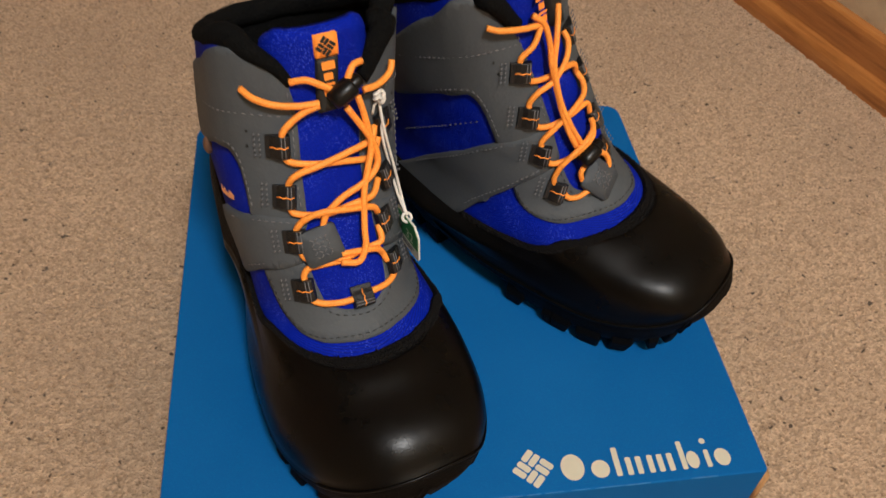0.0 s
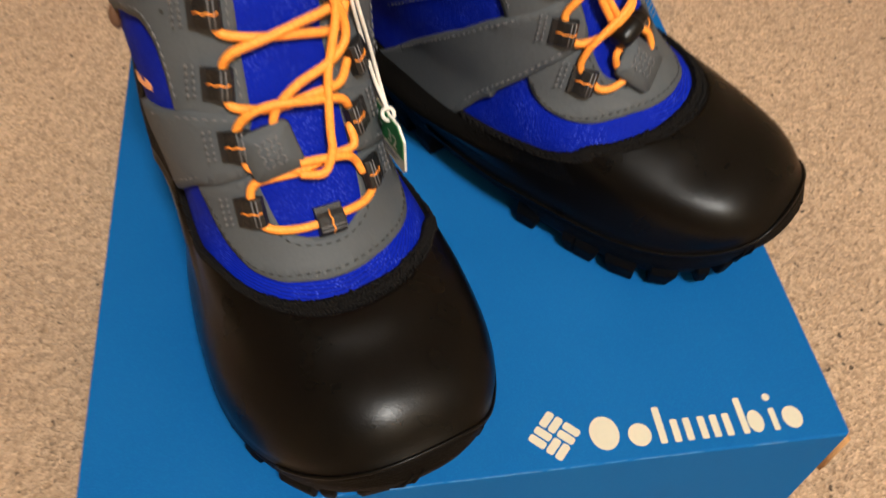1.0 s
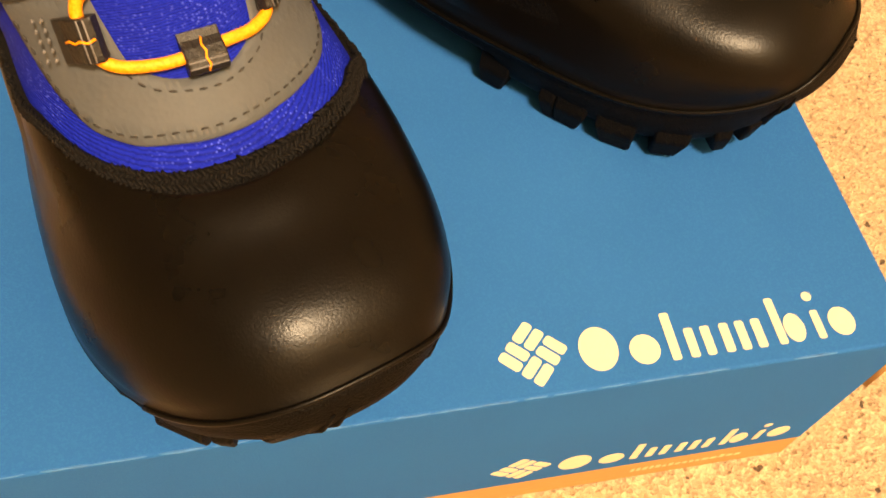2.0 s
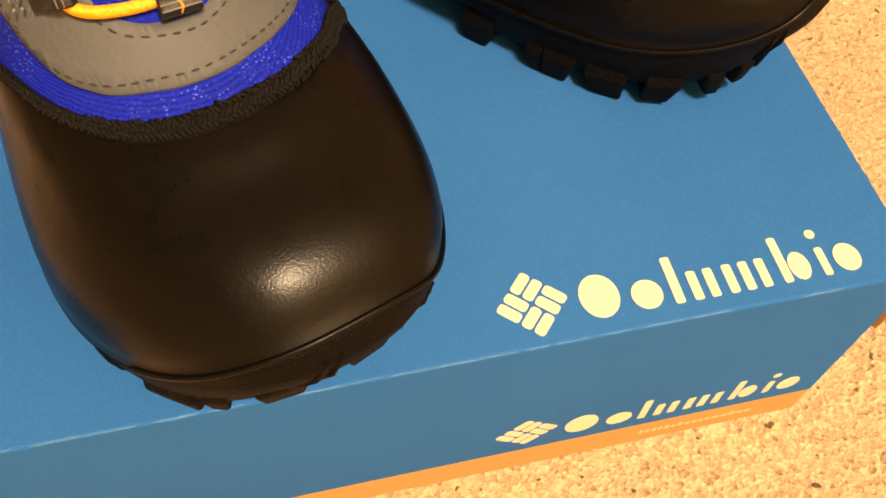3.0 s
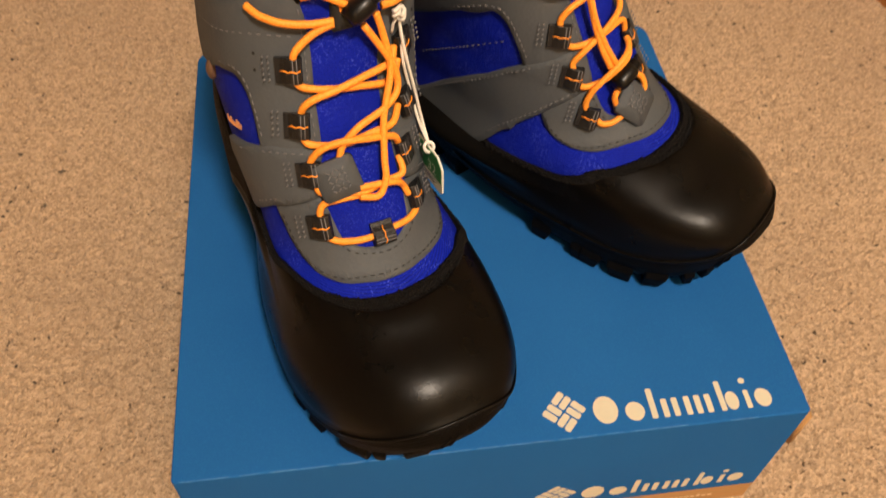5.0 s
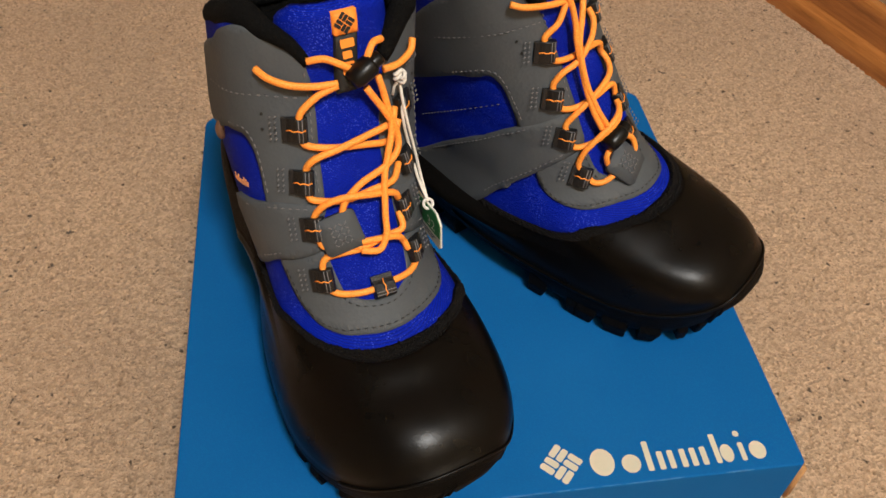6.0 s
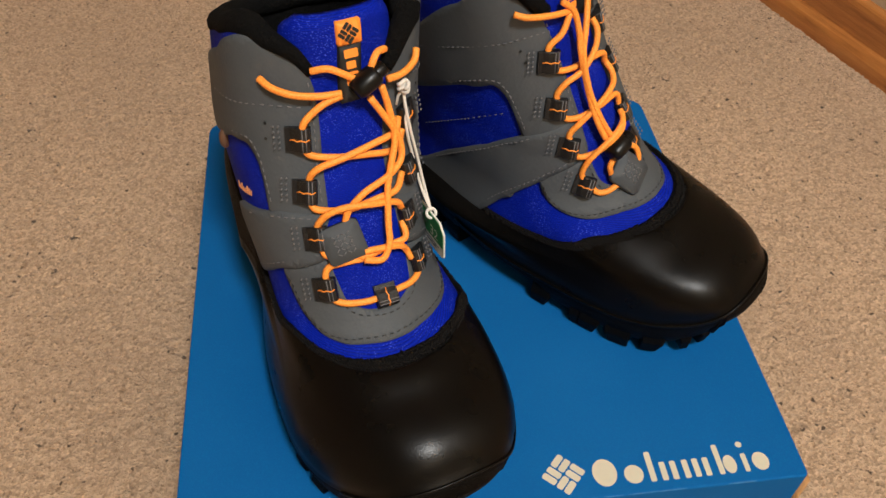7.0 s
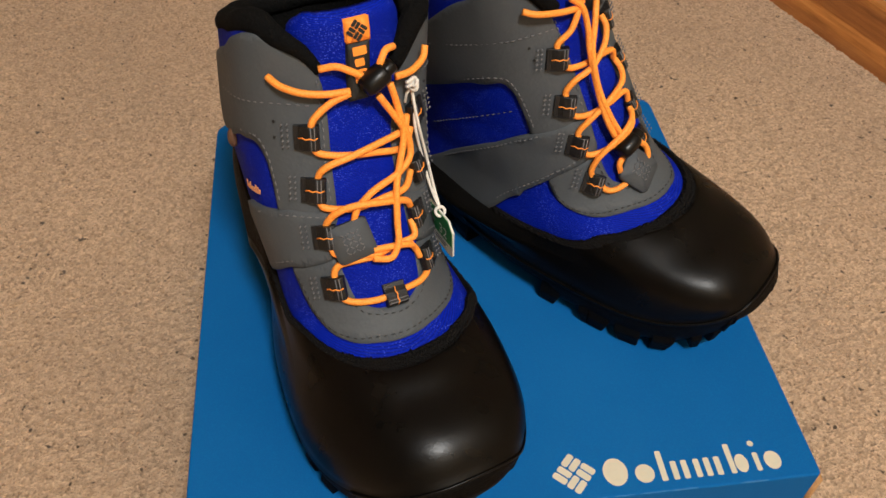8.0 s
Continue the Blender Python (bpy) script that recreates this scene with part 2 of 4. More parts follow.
def body(th, s):
    """Points of the boot's skin: th runs round from the toe towards the outer side, s from the sole up to the collar."""
    th, s = np.broadcast_arrays(np.asarray(th, float), np.asarray(s, float))
    z, back, front, yc, w, nf, nb = [np.interp(s, _S, t) for t in _T]
    over = np.clip(s - 1.0, 0, None)
    z = z + over * 0.16
    c, d = np.cos(th), np.sin(th)
    n = np.where(c > 0, nf + 0.25 * (d < 0) * np.exp(-(((s - 0.20) / 0.08) ** 2)), nb)
    y = yc + np.where(c > 0, front - yc, yc - back) * np.sign(c) * np.abs(c) ** (2 / n)
    x = w * np.sign(d) * np.abs(d) ** (2 / n)
    low = np.clip(1 - (s - 0.3) / 0.4, 0, 1)
    low = low * low * (3 - 2 * low)
    heel = np.clip((0.10 - y) / 0.105, 0, 1)
    heel = heel * heel * (3 - 2 * heel)
    arch = np.exp(-(((y - SHAPE[4]) / SHAPE[5]) ** 2)) * low
    x = x * (1 - np.where(x < 0, SHAPE[0], SHAPE[1]) * arch)
    x = x - 0.0020 * np.exp(-(((s - 0.23) / 0.06) ** 2)) * np.clip((y - 0.09) / 0.05, 0, 1)
    x = x * (1 + np.where(x > 0, SHAPE[8], 0.0) * np.exp(-(((y - 0.152) / 0.030) ** 2)) * low)
    x = x * (1 - SHAPE[2] * low * heel)
    press = np.clip((s - 0.34) / 0.14, 0, 1) * np.clip((1.0 - s) / 0.25, 0, 1)
    x = x * (1 - np.where(x > 0, SHAPE[7], 0.0) * press)
    x = x - SHAPE[3] * low * np.clip((y - 0.09) / 0.11, 0, 1) ** 2 + SHAPE[6] * np.clip(s - 0.5, 0, 1)
    return np.stack([x, y, z], -1)


def skin(th, s, off=0.0):
    """Points of the skin, moved out along its normal by off."""
    th, s = np.broadcast_arrays(np.asarray(th, float), np.asarray(s, float))
    p = body(th, s)
    e = 2e-3
    a = body(th + e, s) - body(th - e, s)
    b = body(th, s + e) - body(th, s - e)
    n = np.cross(b, a)
    n /= np.linalg.norm(n, axis=-1, keepdims=True) + 1e-12
    return p + n * np.asarray(off)[..., None]


# ---- end of boot shape ----
def grid_bm(pts, closed=True, mirror=1):
    """A sheet from an array of rows and columns of points."""
    bm = bmesh.new()
    r, c = pts.shape[:2]
    vs = [[bm.verts.new((mirror * p[0], p[1], p[2])) for p in row] for row in pts]
    for i in range(r - 1):
        for j in range(c if closed else c - 1):
            k = (j + 1) % c
            q = (vs[i][j], vs[i][k], vs[i + 1][k], vs[i + 1][j])
            bm.faces.new(q if mirror < 0 else q[::-1])
    return bm


# ---- room ----
WALL_AT, WALL_DIR = Vector((0.370, 0.5415, 0)), math.degrees(math.atan2(-0.9447, 0.3279))
ROOM = Matrix.Translation(WALL_AT) @ pose(0, 0, 0, 0, 0, WALL_DIR)


def room():
    # along the wall: x; away from the wall into the room: negative y
    bm = box_bm(bmesh.new(), (-2.2, -3.4, -0.12), (2.2, 0.15, -0.006), m=ROOM)
    tagged(part("floor", bm, M_CARPET, None, smooth=False), "beige flecked loop-pile carpet floor", "floor", kind="structure")
    for name, lo, hi in (("wall_east", (-2.2, 0.0, -0.006), (2.2, 0.12, 2.4)), ("wall_west", (-2.2, -3.4, -0.006), (2.2, -3.28, 2.4)),
                         ("wall_north", (-2.2, -3.28, -0.006), (-2.08, 0.0, 2.4)), ("wall_south", (2.08, -3.28, -0.006), (2.2, 0.0, 2.4))):
        tagged(part(name, box_bm(bmesh.new(), lo, hi, m=ROOM), M_WALL, None, smooth=False), "cream textured wallpaper wall", "wall", kind="structure")
    tagged(part("ceiling", box_bm(bmesh.new(), (-2.2, -3.4, 2.4), (2.2, 0.12, 2.5), m=ROOM), M_CEIL, None, smooth=False),
           "plain white painted ceiling", "ceiling", kind="structure")
    # skirting board with a rounded top and a stepped foot
    prof = [(0.0, -0.004), (-0.0190, -0.004), (-0.0190, 0.006), (-0.0182, 0.0105), (-0.0160, 0.0145), (-0.0130, 0.0172), (-0.0104, 0.0184), (-0.0100, 0.0192), (-0.0098, 0.043), (-0.0088, 0.0465), (-0.0062, 0.0485), (0.0, 0.0490)]
    bm = bmesh.new()
    xs = np.linspace(-2.08, 2.08, 24)
    rows = [[bm.verts.new((x, y - 0.0005, z)) for y, z in prof] for x in xs]
    for a, b in zip(rows, rows[1:]):
        for k in range(len(prof)):
            l = (k + 1) % len(prof)
            bm.faces.new((a[k], b[k], b[l], a[l]))
    bm.faces.new(rows[0])
    bm.faces.new(rows[-1][::-1])
    board = part("baseboard", bm, M_OAK, None, smooth=False)
    board.matrix_world = ROOM
    tagged(board, "varnished golden oak baseboard along the wall", "baseboard", kind="structure")
    # ceiling lamp
    lamp = new("ceiling_lamp")
    lamp.location = LAMP
    tagged(lamp, "round shaded ceiling lamp, switched on", "ceiling lamp")
    part("canopy", prism(bmesh.new(), oval(0, 0, 0.05, 0.05, 32), 0.015, 0.04), M_SHADE, lamp)
    bm = bmesh.new()
    rings = []
    for r, z in ((0.19, -0.10), (0.21, 0.0), (0.206, 0.0), (0.186, -0.10)):
        rings.append([bm.verts.new((r * math.cos(2 * math.pi * k / 40), r * math.sin(2 * math.pi * k / 40), z)) for k in range(40)])
    for a, b in zip(rings, rings[1:] + rings[:1]):
        for k in range(40):
            l = (k + 1) % 40
            bm.faces.new((a[k], a[l], b[l], b[k]))
    part("shade", bm, M_SHADE, lamp)


def carpet_pile():
    """The looped tufts near the box, as one relief."""
    rng = np.random.default_rng(5)
    x0, x1, y0, y1, step, cell = -0.52, 0.50, -0.14, 0.80, 0.0014, 0.0030
    xs, ys = np.arange(x0, x1, step), np.arange(y0, y1, step)
    X, Y = np.meshgrid(xs, ys, indexing="ij")
    # a slow warp, so that the tufts stand in no rows
    wx = 0.0022 * np.sin(Y * 210 + 3 * np.sin(X * 90)) + 0.0015 * np.sin(X * 330 + Y * 120)
    wy = 0.0022 * np.sin(X * 190 + 3 * np.sin(Y * 80)) + 0.0015 * np.sin(Y * 310 - X * 140)
    gx, gy = (X + wx - x0) / cell + 4, (Y + wy - y0) / cell + 4
    nx, ny = int(gx.max()) + 8, int(gy.max()) + 8
    jx, jy = rng.uniform(0.1, 0.9, (nx, ny)), rng.uniform(0.1, 0.9, (nx, ny))
    hh = rng.uniform(0.55, 1.0, (nx, ny))
    ang = rng.uniform(0, math.pi, (nx, ny))
    ix, iy = gx.astype(int), gy.astype(int)
    H = np.zeros_like(X)
    for dx in (-1, 0, 1):
        for dy in (-1, 0, 1):
            a, b = ix + dx, iy + dy
            ux, uy = gx - (a + jx[a, b]), gy - (b + jy[a, b])
            c, s = np.cos(ang[a, b]), np.sin(ang[a, b])
            d2 = ((c * ux + s * uy) / 0.84) ** 2 + ((-s * ux + c * uy) / 0.68) ** 2
            H = np.maximum(H, hh[a, b] * np.sqrt(np.clip(1 - d2, 0, 1)))
    Z = -0.0024 + 0.0025 * H + 0.0006 * np.sin(X * 23) * np.sin(Y * 19)
    # the wall cuts the pile off
    n = Vector((-0.9447, -0.3279))
    keep = ((X - WALL_AT.x) * n.x + (Y - WALL_AT.y) * n.y) > 0.002
    idx = np.arange(X.size).reshape(X.shape)
    q = np.stack([idx[:-1, :-1], idx[1:, :-1], idx[1:, 1:], idx[:-1, 1:]], -1)
    q = q[keep[:-1, :-1] & keep[1:, 1:]].reshape(-1, 4)
    me = bpy.data.meshes.new("carpet_pile")
    me.vertices.add(X.size)
    me.vertices.foreach_set("co", np.stack([X, Y, Z], -1).ravel())
    me.loops.add(q.size)
    me.loops.foreach_set("vertex_index", q.ravel())
    me.polygons.add(len(q))
    me.polygons.foreach_set("loop_start", np.arange(0, q.size, 4))
    me.polygons.foreach_set("use_smooth", np.ones(len(q), bool))
    me.update(calc_edges=True)
    me.materials.append(M_CARPET)
    tagged(new("carpet_pile", me), "beige looped wool tufts with dark flecks", "carpet pile", kind="stuff")


room()
carpet_pile()


# ---- shoe box ----
def corner_outline(w, d, rf, rb, grow=0.0):
    """A rectangle from y = 0 back, with its own radius at the front and back corners."""
    out = []
    for cx, cy, r, a in ((w / 2 + grow - rb, d + grow - rb, rb, 0), (-w / 2 - grow + rb, d + grow - rb, rb, 90),
                         (-w / 2 - grow + rf, FRONT - grow + rf, rf, 180), (w / 2 + grow - rf, FRONT - grow + rf, rf, 270)):
        for k in range(6):
            t = radians(a + 18 * k)
            out.append((cx + r * math.cos(t), cy + r * math.sin(t)))
    return out


def emblem(parent, mat, cx, cy, half, m, thick):
    """A lozenge of eight rounded bricks standing on its corner, each a print of its own."""
    k = half * 0.70
    t = m @ pose(cx, cy, 0, 0, 0, 47)
    for sx, sy in ((1, 1), (1, -1), (-1, 1), (-1, -1)):
        for side in (-0.25, 0.25):
            x, y, w, h = (sx * 0.5, sy * 0.5 + side, 0.90, 0.41) if sx == sy else (sx * 0.5 + side, sy * 0.5, 0.41, 0.90)
            bm = prism(bmesh.new(), rounded((x - w / 2) * k, (y - h / 2) * k, (x + w / 2) * k, (y + h / 2) * k, 0.13 * k), 0, thick, t)
            part("brick", bm, mat, parent, smooth=False)


def word_bars(parent, x0, x1, base, xh, cap, m, thick):
    """Plain bars and discs with the rhythm of a printed word, each a print of its own."""
    w = x1 - x0
    shapes = [oval(x0 + 0.078 * w, base + cap / 2, 0.066 * w, cap / 2, 28), oval(x0 + 0.232 * w, base + xh / 2, 0.052 * w, xh / 2, 24)]
    for a, c, h in ((0.315, 0.347, cap * 1.10), (0.380, 0.412, xh), (0.438, 0.470, xh), (0.505, 0.537, xh), (0.562, 0.594, xh), (0.620, 0.652, xh), (0.695, 0.725, cap * 1.10), (0.838, 0.866, xh)):
        shapes.append(rounded(x0 + a * w, base, x0 + c * w, base + h, 0.008 * w, 3))
    shapes.append(oval(x0 + 0.765 * w, base + xh / 2, 0.036 * w, xh / 2, 24))
    shapes.append(oval(x0 + 0.852 * w, base + cap * 1.02, 0.018 * w, 0.018 * w, 14))
    shapes.append(oval(x0 + 0.938 * w, base + xh / 2, 0.046 * w, xh / 2, 24))
    for o in shapes:
        part("bar", prism(bmesh.new(), o, 0, thick, m), M_PRINT, parent, smooth=False)


def shoe_box():
    box = new("shoe_box")
    tagged(box, "blue cardboard shoe box with kraft base, lid closed, on the carpet", "shoe box")
    low = 0.0182
    out, inn = corner_outline(BOX_W, BOX_D, 0.0022, 0.009), corner_outline(BOX_W, BOX_D, 0.0010, 0.008, -0.0012)
    n = len(out)
    bm = bmesh.new()

    def ring(ln, z, sag=0.0):
        return [bm.verts.new((x, y, z + sag * math.sin(x * 31) * math.sin(y * 17 + 1))) for x, y in ln]

    e = 0.0009
    soft = corner_outline(BOX_W, BOX_D, 0.0018, 0.0085, -e)
    rings = [ring(inn, low), ring(out, low), ring(out, BOX_H - e), ring(corner_outline(BOX_W, BOX_D, 0.002, 0.0088, -e * 0.3), BOX_H - e * 0.3), ring(soft, BOX_H)]
    for a, b in zip(rings, rings[1:]):
        for k in range(n):
            l = (k + 1) % n
            bm.faces.new((a[k], a[l], b[l], b[k]))
    bm.faces.new(rings[-1])
    lid = part("lid", bm, M_CARD, box, "matt blue printed lid", smooth=False)
    bm = bmesh.new()
    prism(bm, corner_outline(BOX_W, BOX_D, 0.001, 0.007, -0.0004), 0.0, BOX_H - 0.004)
    part("base", bm, M_KRAFT, box, "plain brown kraft base", smooth=False)
    # scuffed crease along the front of the lid
    rng = random.Random(3)
    bm = bmesh.new()
    x = -BOX_W / 2 + 0.003
    while x < BOX_W / 2 - 0.006:
        ln = rng.uniform(0.004, 0.016)
        r = rng.uniform(0.00022, 0.00050)
        if rng.random() < 0.86:
            p = [Vector((x + ln * k / 4, FRONT + 0.00040 + rng.uniform(-0.0001, 0.0001), BOX_H - 0.00038)) for k in range(5)]
            tube(bm, p, [r * 0.4, r, r * rng.uniform(0.7, 1.1), r, r * 0.4], 6)
        x += ln * rng.uniform(0.75, 1.15)
    part("worn_edge", bm, M_WORN, lid, "pale scuffed crease")
    # kraft flap that shows behind the front corner of the lid
    bm = bmesh.new()
    prism(bm, [(0.1352, 0.0032), (0.1365, 0.0008), (0.1395, 0.0022), (0.1400, 0.0062), (0.1352, 0.0085)], 0.0640, 0.0885)
    part("corner_flap", bm, M_KRAFT, box, "bare kraft corner tuck")
    # prints
    up = Matrix.Translation((0, 0, BOX_H + 0.00005))
    fr = Matrix.Translation((0, FRONT - 0.00005, 0)) @ pose(0, 0, 0, 90)
    for m, c, ex, wx, base, xh, cap in ((up, (0.0286, 0.0140), 0.0100, (0.0402, 0.1222), 0.0062, 0.0088, 0.0130),
                                        (fr, (0.0305, 0.0340), 0.0105, (0.0425, 0.1270), 0.0250, 0.0092, 0.0135)):
        emblem(lid, M_PRINT, c[0], c[1], ex * 1.06, m, 0.00012)
        word_bars(lid, wx[0], wx[1], base, xh, cap, m, 0.00012)
    bm = bmesh.new()
    fb = Matrix.Translation((0, FRONT + 0.00035, 0)) @ pose(0, 0, 0, 90)
    x = 0.074
    while x < 0.116:
        ln = rng.uniform(0.0014, 0.0026)
        prism(bm, rounded(x, 0.0070, x + ln, 0.0070 + rng.choice((0.0022, 0.0022, 0.0032)), 0.0003, 2), 0, 0.0001, fb)
        x += ln + 0.0008
    part("small_print", bm, M_PALE, box, "faint pale printed line", smooth=False)


shoe_box()


# ---- boots ----
from mathutils import geometry

BOOT_POSES = {
    1: pose(-0.0887, 0.1824, BOX_H, 0, 0, 199.5),
    -1: pose(-0.0113, 0.2191, BOX_H, 0, 0, 225.8),
}
TH = np.linspace(-math.pi, math.pi, 181)[:-1]
RUBBER_EDGE = [(-3.1416, 0.470), (-2.90, 0.380), (-2.62, 0.150), (-2.2, 0.175), (-2.0, 0.178), (-1.8, 0.184), (-1.62, 0.198), (-1.43, 0.231), (-1.12, 0.279),
               (-0.67, 0.312), (-0.25, 0.326), (0.08, 0.328), (0.6, 0.325), (0.87, 0.323), (1.09, 0.322), (1.32, 0.300), (1.42, 0.335), (1.50, 0.43), (1.60, 0.485), (1.85, 0.49),
               (2.2, 0.49), (2.5, 0.49), (2.9, 0.49), (3.1416, 0.47)]
TOP_EDGE = [(-3.1416, 0.775), (-2.6, 0.79), (-2.2, 0.82), (-1.9, 0.86), (-1.6, 0.915), (-1.3, 0.952), (-1.0, 0.964), (-0.6, 0.945), (-0.42, 0.90), (-0.3, 0.86), (0.25, 0.87), (0.33, 0.905), (0.40, 0.925),
            (0.55, 0.947), (0.94, 0.966), (1.2, 0.962), (1.4, 0.945), (1.6, 0.918), (1.9, 0.86), (2.2, 0.82), (2.6, 0.79), (3.1416, 0.775)]


def along(table, th):
    a = np.array(table)
    v = np.interp(th, a[:, 0], a[:, 1])
    return v


def soft_along(table):
    v = along(table, TH)
    k = np.array([1, 2, 3, 4, 3, 2, 1]) / 16
    return np.convolve(np.concatenate([v[-3:], v, v[:3]]), k, "valid")


class Boot:
    def __init__(self, mir):
        self.mir = mir
        SHAPE[7], SHAPE[8] = WORN_SHAPE[mir]
        self.ob = new("winter_boot")
        self.ob.matrix_world = BOOT_POSES[mir]

    def turn(self, th):
        """The lacing of the second boot sits a little round to the inside."""
        th = np.asarray(th, float)
        return th if self.mir > 0 else th - 0.19 * np.exp(-((th / 0.75) ** 2))

    def pt(self, th, s, h=0.0):
        p = skin(th, s, h)
        return Vector((self.mir * p[0], p[1], p[2]))

    def axes(self, th, s, h=0.0):
        """Place, the way round, the way up and the way out."""
        p, q, r = self.pt(th, s, h), self.pt(th + 0.01, s, h), self.pt(th, s + 0.004, h)
        t = (q - p).normalized() * self.mir
        n = (self.pt(th, s, h + 0.002) - p).normalized()
        u = n.cross(t).normalized()
        if u.z < 0:
            u = -u
        t = u.cross(n)
        return Matrix((t, u, n)).transposed().to_4x4(), p

    def at(self, th, s, h=0.0, turn=0.0):
        m, p = self.axes(th, s, h)
        return Matrix.Translation(p) @ m @ pose(0, 0, 0, 0, 0, turn)

    def sheet(self, pts, closed=True):
        return grid_bm(pts, closed, self.mir)

    def panel(self, name, outline, mat, h=0.0014, label="", parent=None, step=(0.035, 0.011), round_it=True):
        """A thin overlay with the given outline in (th, s), laid on the skin, with its cut edge."""
        pts = [Vector((self.turn(a) if round_it else a, b)) for a, b in outline]
        dense = []
        for i, a in enumerate(pts):
            b = pts[(i + 1) % len(pts)]
            k = max(1, int(max(abs(a.x - b.x) / 0.03, abs(a.y - b.y) / 0.008)))
            dense += [a.lerp(b, j / k) for j in range(k)]
        n = len(dense)
        # soften the corners of the outline
        if round_it:
            dense = [(dense[i - 2] + dense[i - 1] * 2 + dense[i] * 3 + dense[(i + 1) % n] * 2 + dense[(i + 2) % n]) / 9 for i in range(n)]
        xs, ys = [p.x for p in dense], [p.y for p in dense]

        def inside(x, y):
            c = False
            for i in range(n):
                a, b = dense[i - 1], dense[i]
                if (a.y > y) != (b.y > y) and x < (b.x - a.x) * (y - a.y) / (b.y - a.y) + a.x:
                    c = not c
            return c

        inner = []
        x = min(xs) + step[0] * 0.5
        while x < max(xs):
            y = min(ys) + step[1] * 0.5
            while y < max(ys):
                if inside(x, y) and min((p.x - x) ** 2 / 0.0009 + (p.y - y) ** 2 / 0.00006 for p in dense) > 0.35:
                    inner.append(Vector((x, y)))
                y += step[1]
            x += step[0]
        co, _, faces, orig, _, _ = geometry.delaunay_2d_cdt(dense + inner, [], [list(range(n))], 1, 1e-6)
        ths, ss = np.array([c.x for c in co]), np.array([c.y for c in co])
        edge = np.array([any(o < n for o in og) for og in orig])
        P = skin(ths, ss, np.where(edge, h * 0.90, h))
        Q = skin(ths, ss, np.full(len(ths), -0.0004))
        bm = bmesh.new()
        vs = [bm.verts.new((self.mir * p[0], p[1], p[2])) for p in P]
        for f in faces:
            bm.faces.new([vs[i] for i in f])
        bmesh.ops.recalc_face_normals(bm, faces=bm.faces[:])
        f0 = bm.faces[:][len(bm.faces) // 2]
        f0.normal_update()
        i0 = faces[len(bm.faces) // 2][0]
        out = Vector((P[i0] - Q[i0]) * (self.mir, 1, 1))
        if f0.normal.dot(out) < 0:
            bmesh.ops.reverse_faces(bm, faces=bm.faces[:])
        rim = [e for e in bm.edges if e.is_boundary]
        low = {}
        for e in rim:
            for v in e.verts:
                if v not in low:
                    q = Q[vs.index(v)]
                    low[v] = bm.verts.new((self.mir * q[0], q[1], q[2]))
        for e in rim:
            l = e.link_loops[0]
            a, b = l.vert, l.link_loop_next.vert
            bm.faces.new((b, a, low[a], low[b]))
        return part(name, bm, mat, parent or self.ob, label)

    def stitches(self, line, h=0.0016, gap=0.0030, parent=None, mat=None, turned=True):
        """A row of single stitches along a line in (th, s)."""
        path = smooth_path([self.pt(float(self.turn(a)) if turned else a, b, h) for a, b in line], 24)
        bm = bmesh.new()
        run = 0.0
        for a, b in zip(path, path[1:]):
            run += (b - a).length
            if run >= gap:
                d = (b - a).normalized() * 0.00085
                c = b
                tube(bm, [c - d, c - d * 0.4, c + d * 0.4, c + d], [0.00015, 0.00029, 0.00029, 0.00015], 5)
                run = 0.0
        return part("seam_stitching", bm, mat or M_STITCH, parent or self.ob, "grey thread")

    def lace(self, ctrl, r=0.00138, turned=False):
        bm = tube(bmesh.new(), smooth_path([self.pt(float(self.turn(a)) if turned else a, b, h) for a, b, h in ctrl], 8), r, 10)
        return part("lace", bm, M_LACE, self.ob, "round orange elastic lace")


LIP = [(-3.1416, 0.060), (-2.0, 0.066), (-1.6, 0.078), (-1.3, 0.082), (-1.04, 0.094), (-0.76, 0.122), (-0.57, 0.150), (-0.34, 0.186), (-0.08, 0.200), (0.11, 0.198),
       (0.33, 0.188), (0.54, 0.165), (0.79, 0.115), (1.0, 0.078), (1.3, 0.062), (3.1416, 0.060)]


def lip_line():
    """How high the lip of the sole stands: low along the sides, well up round the toe."""
    v = soft_along(LIP)
    k = np.ones(9) / 9
    return np.convolve(np.concatenate([v[-4:], v, v[:4]]), k, "valid")


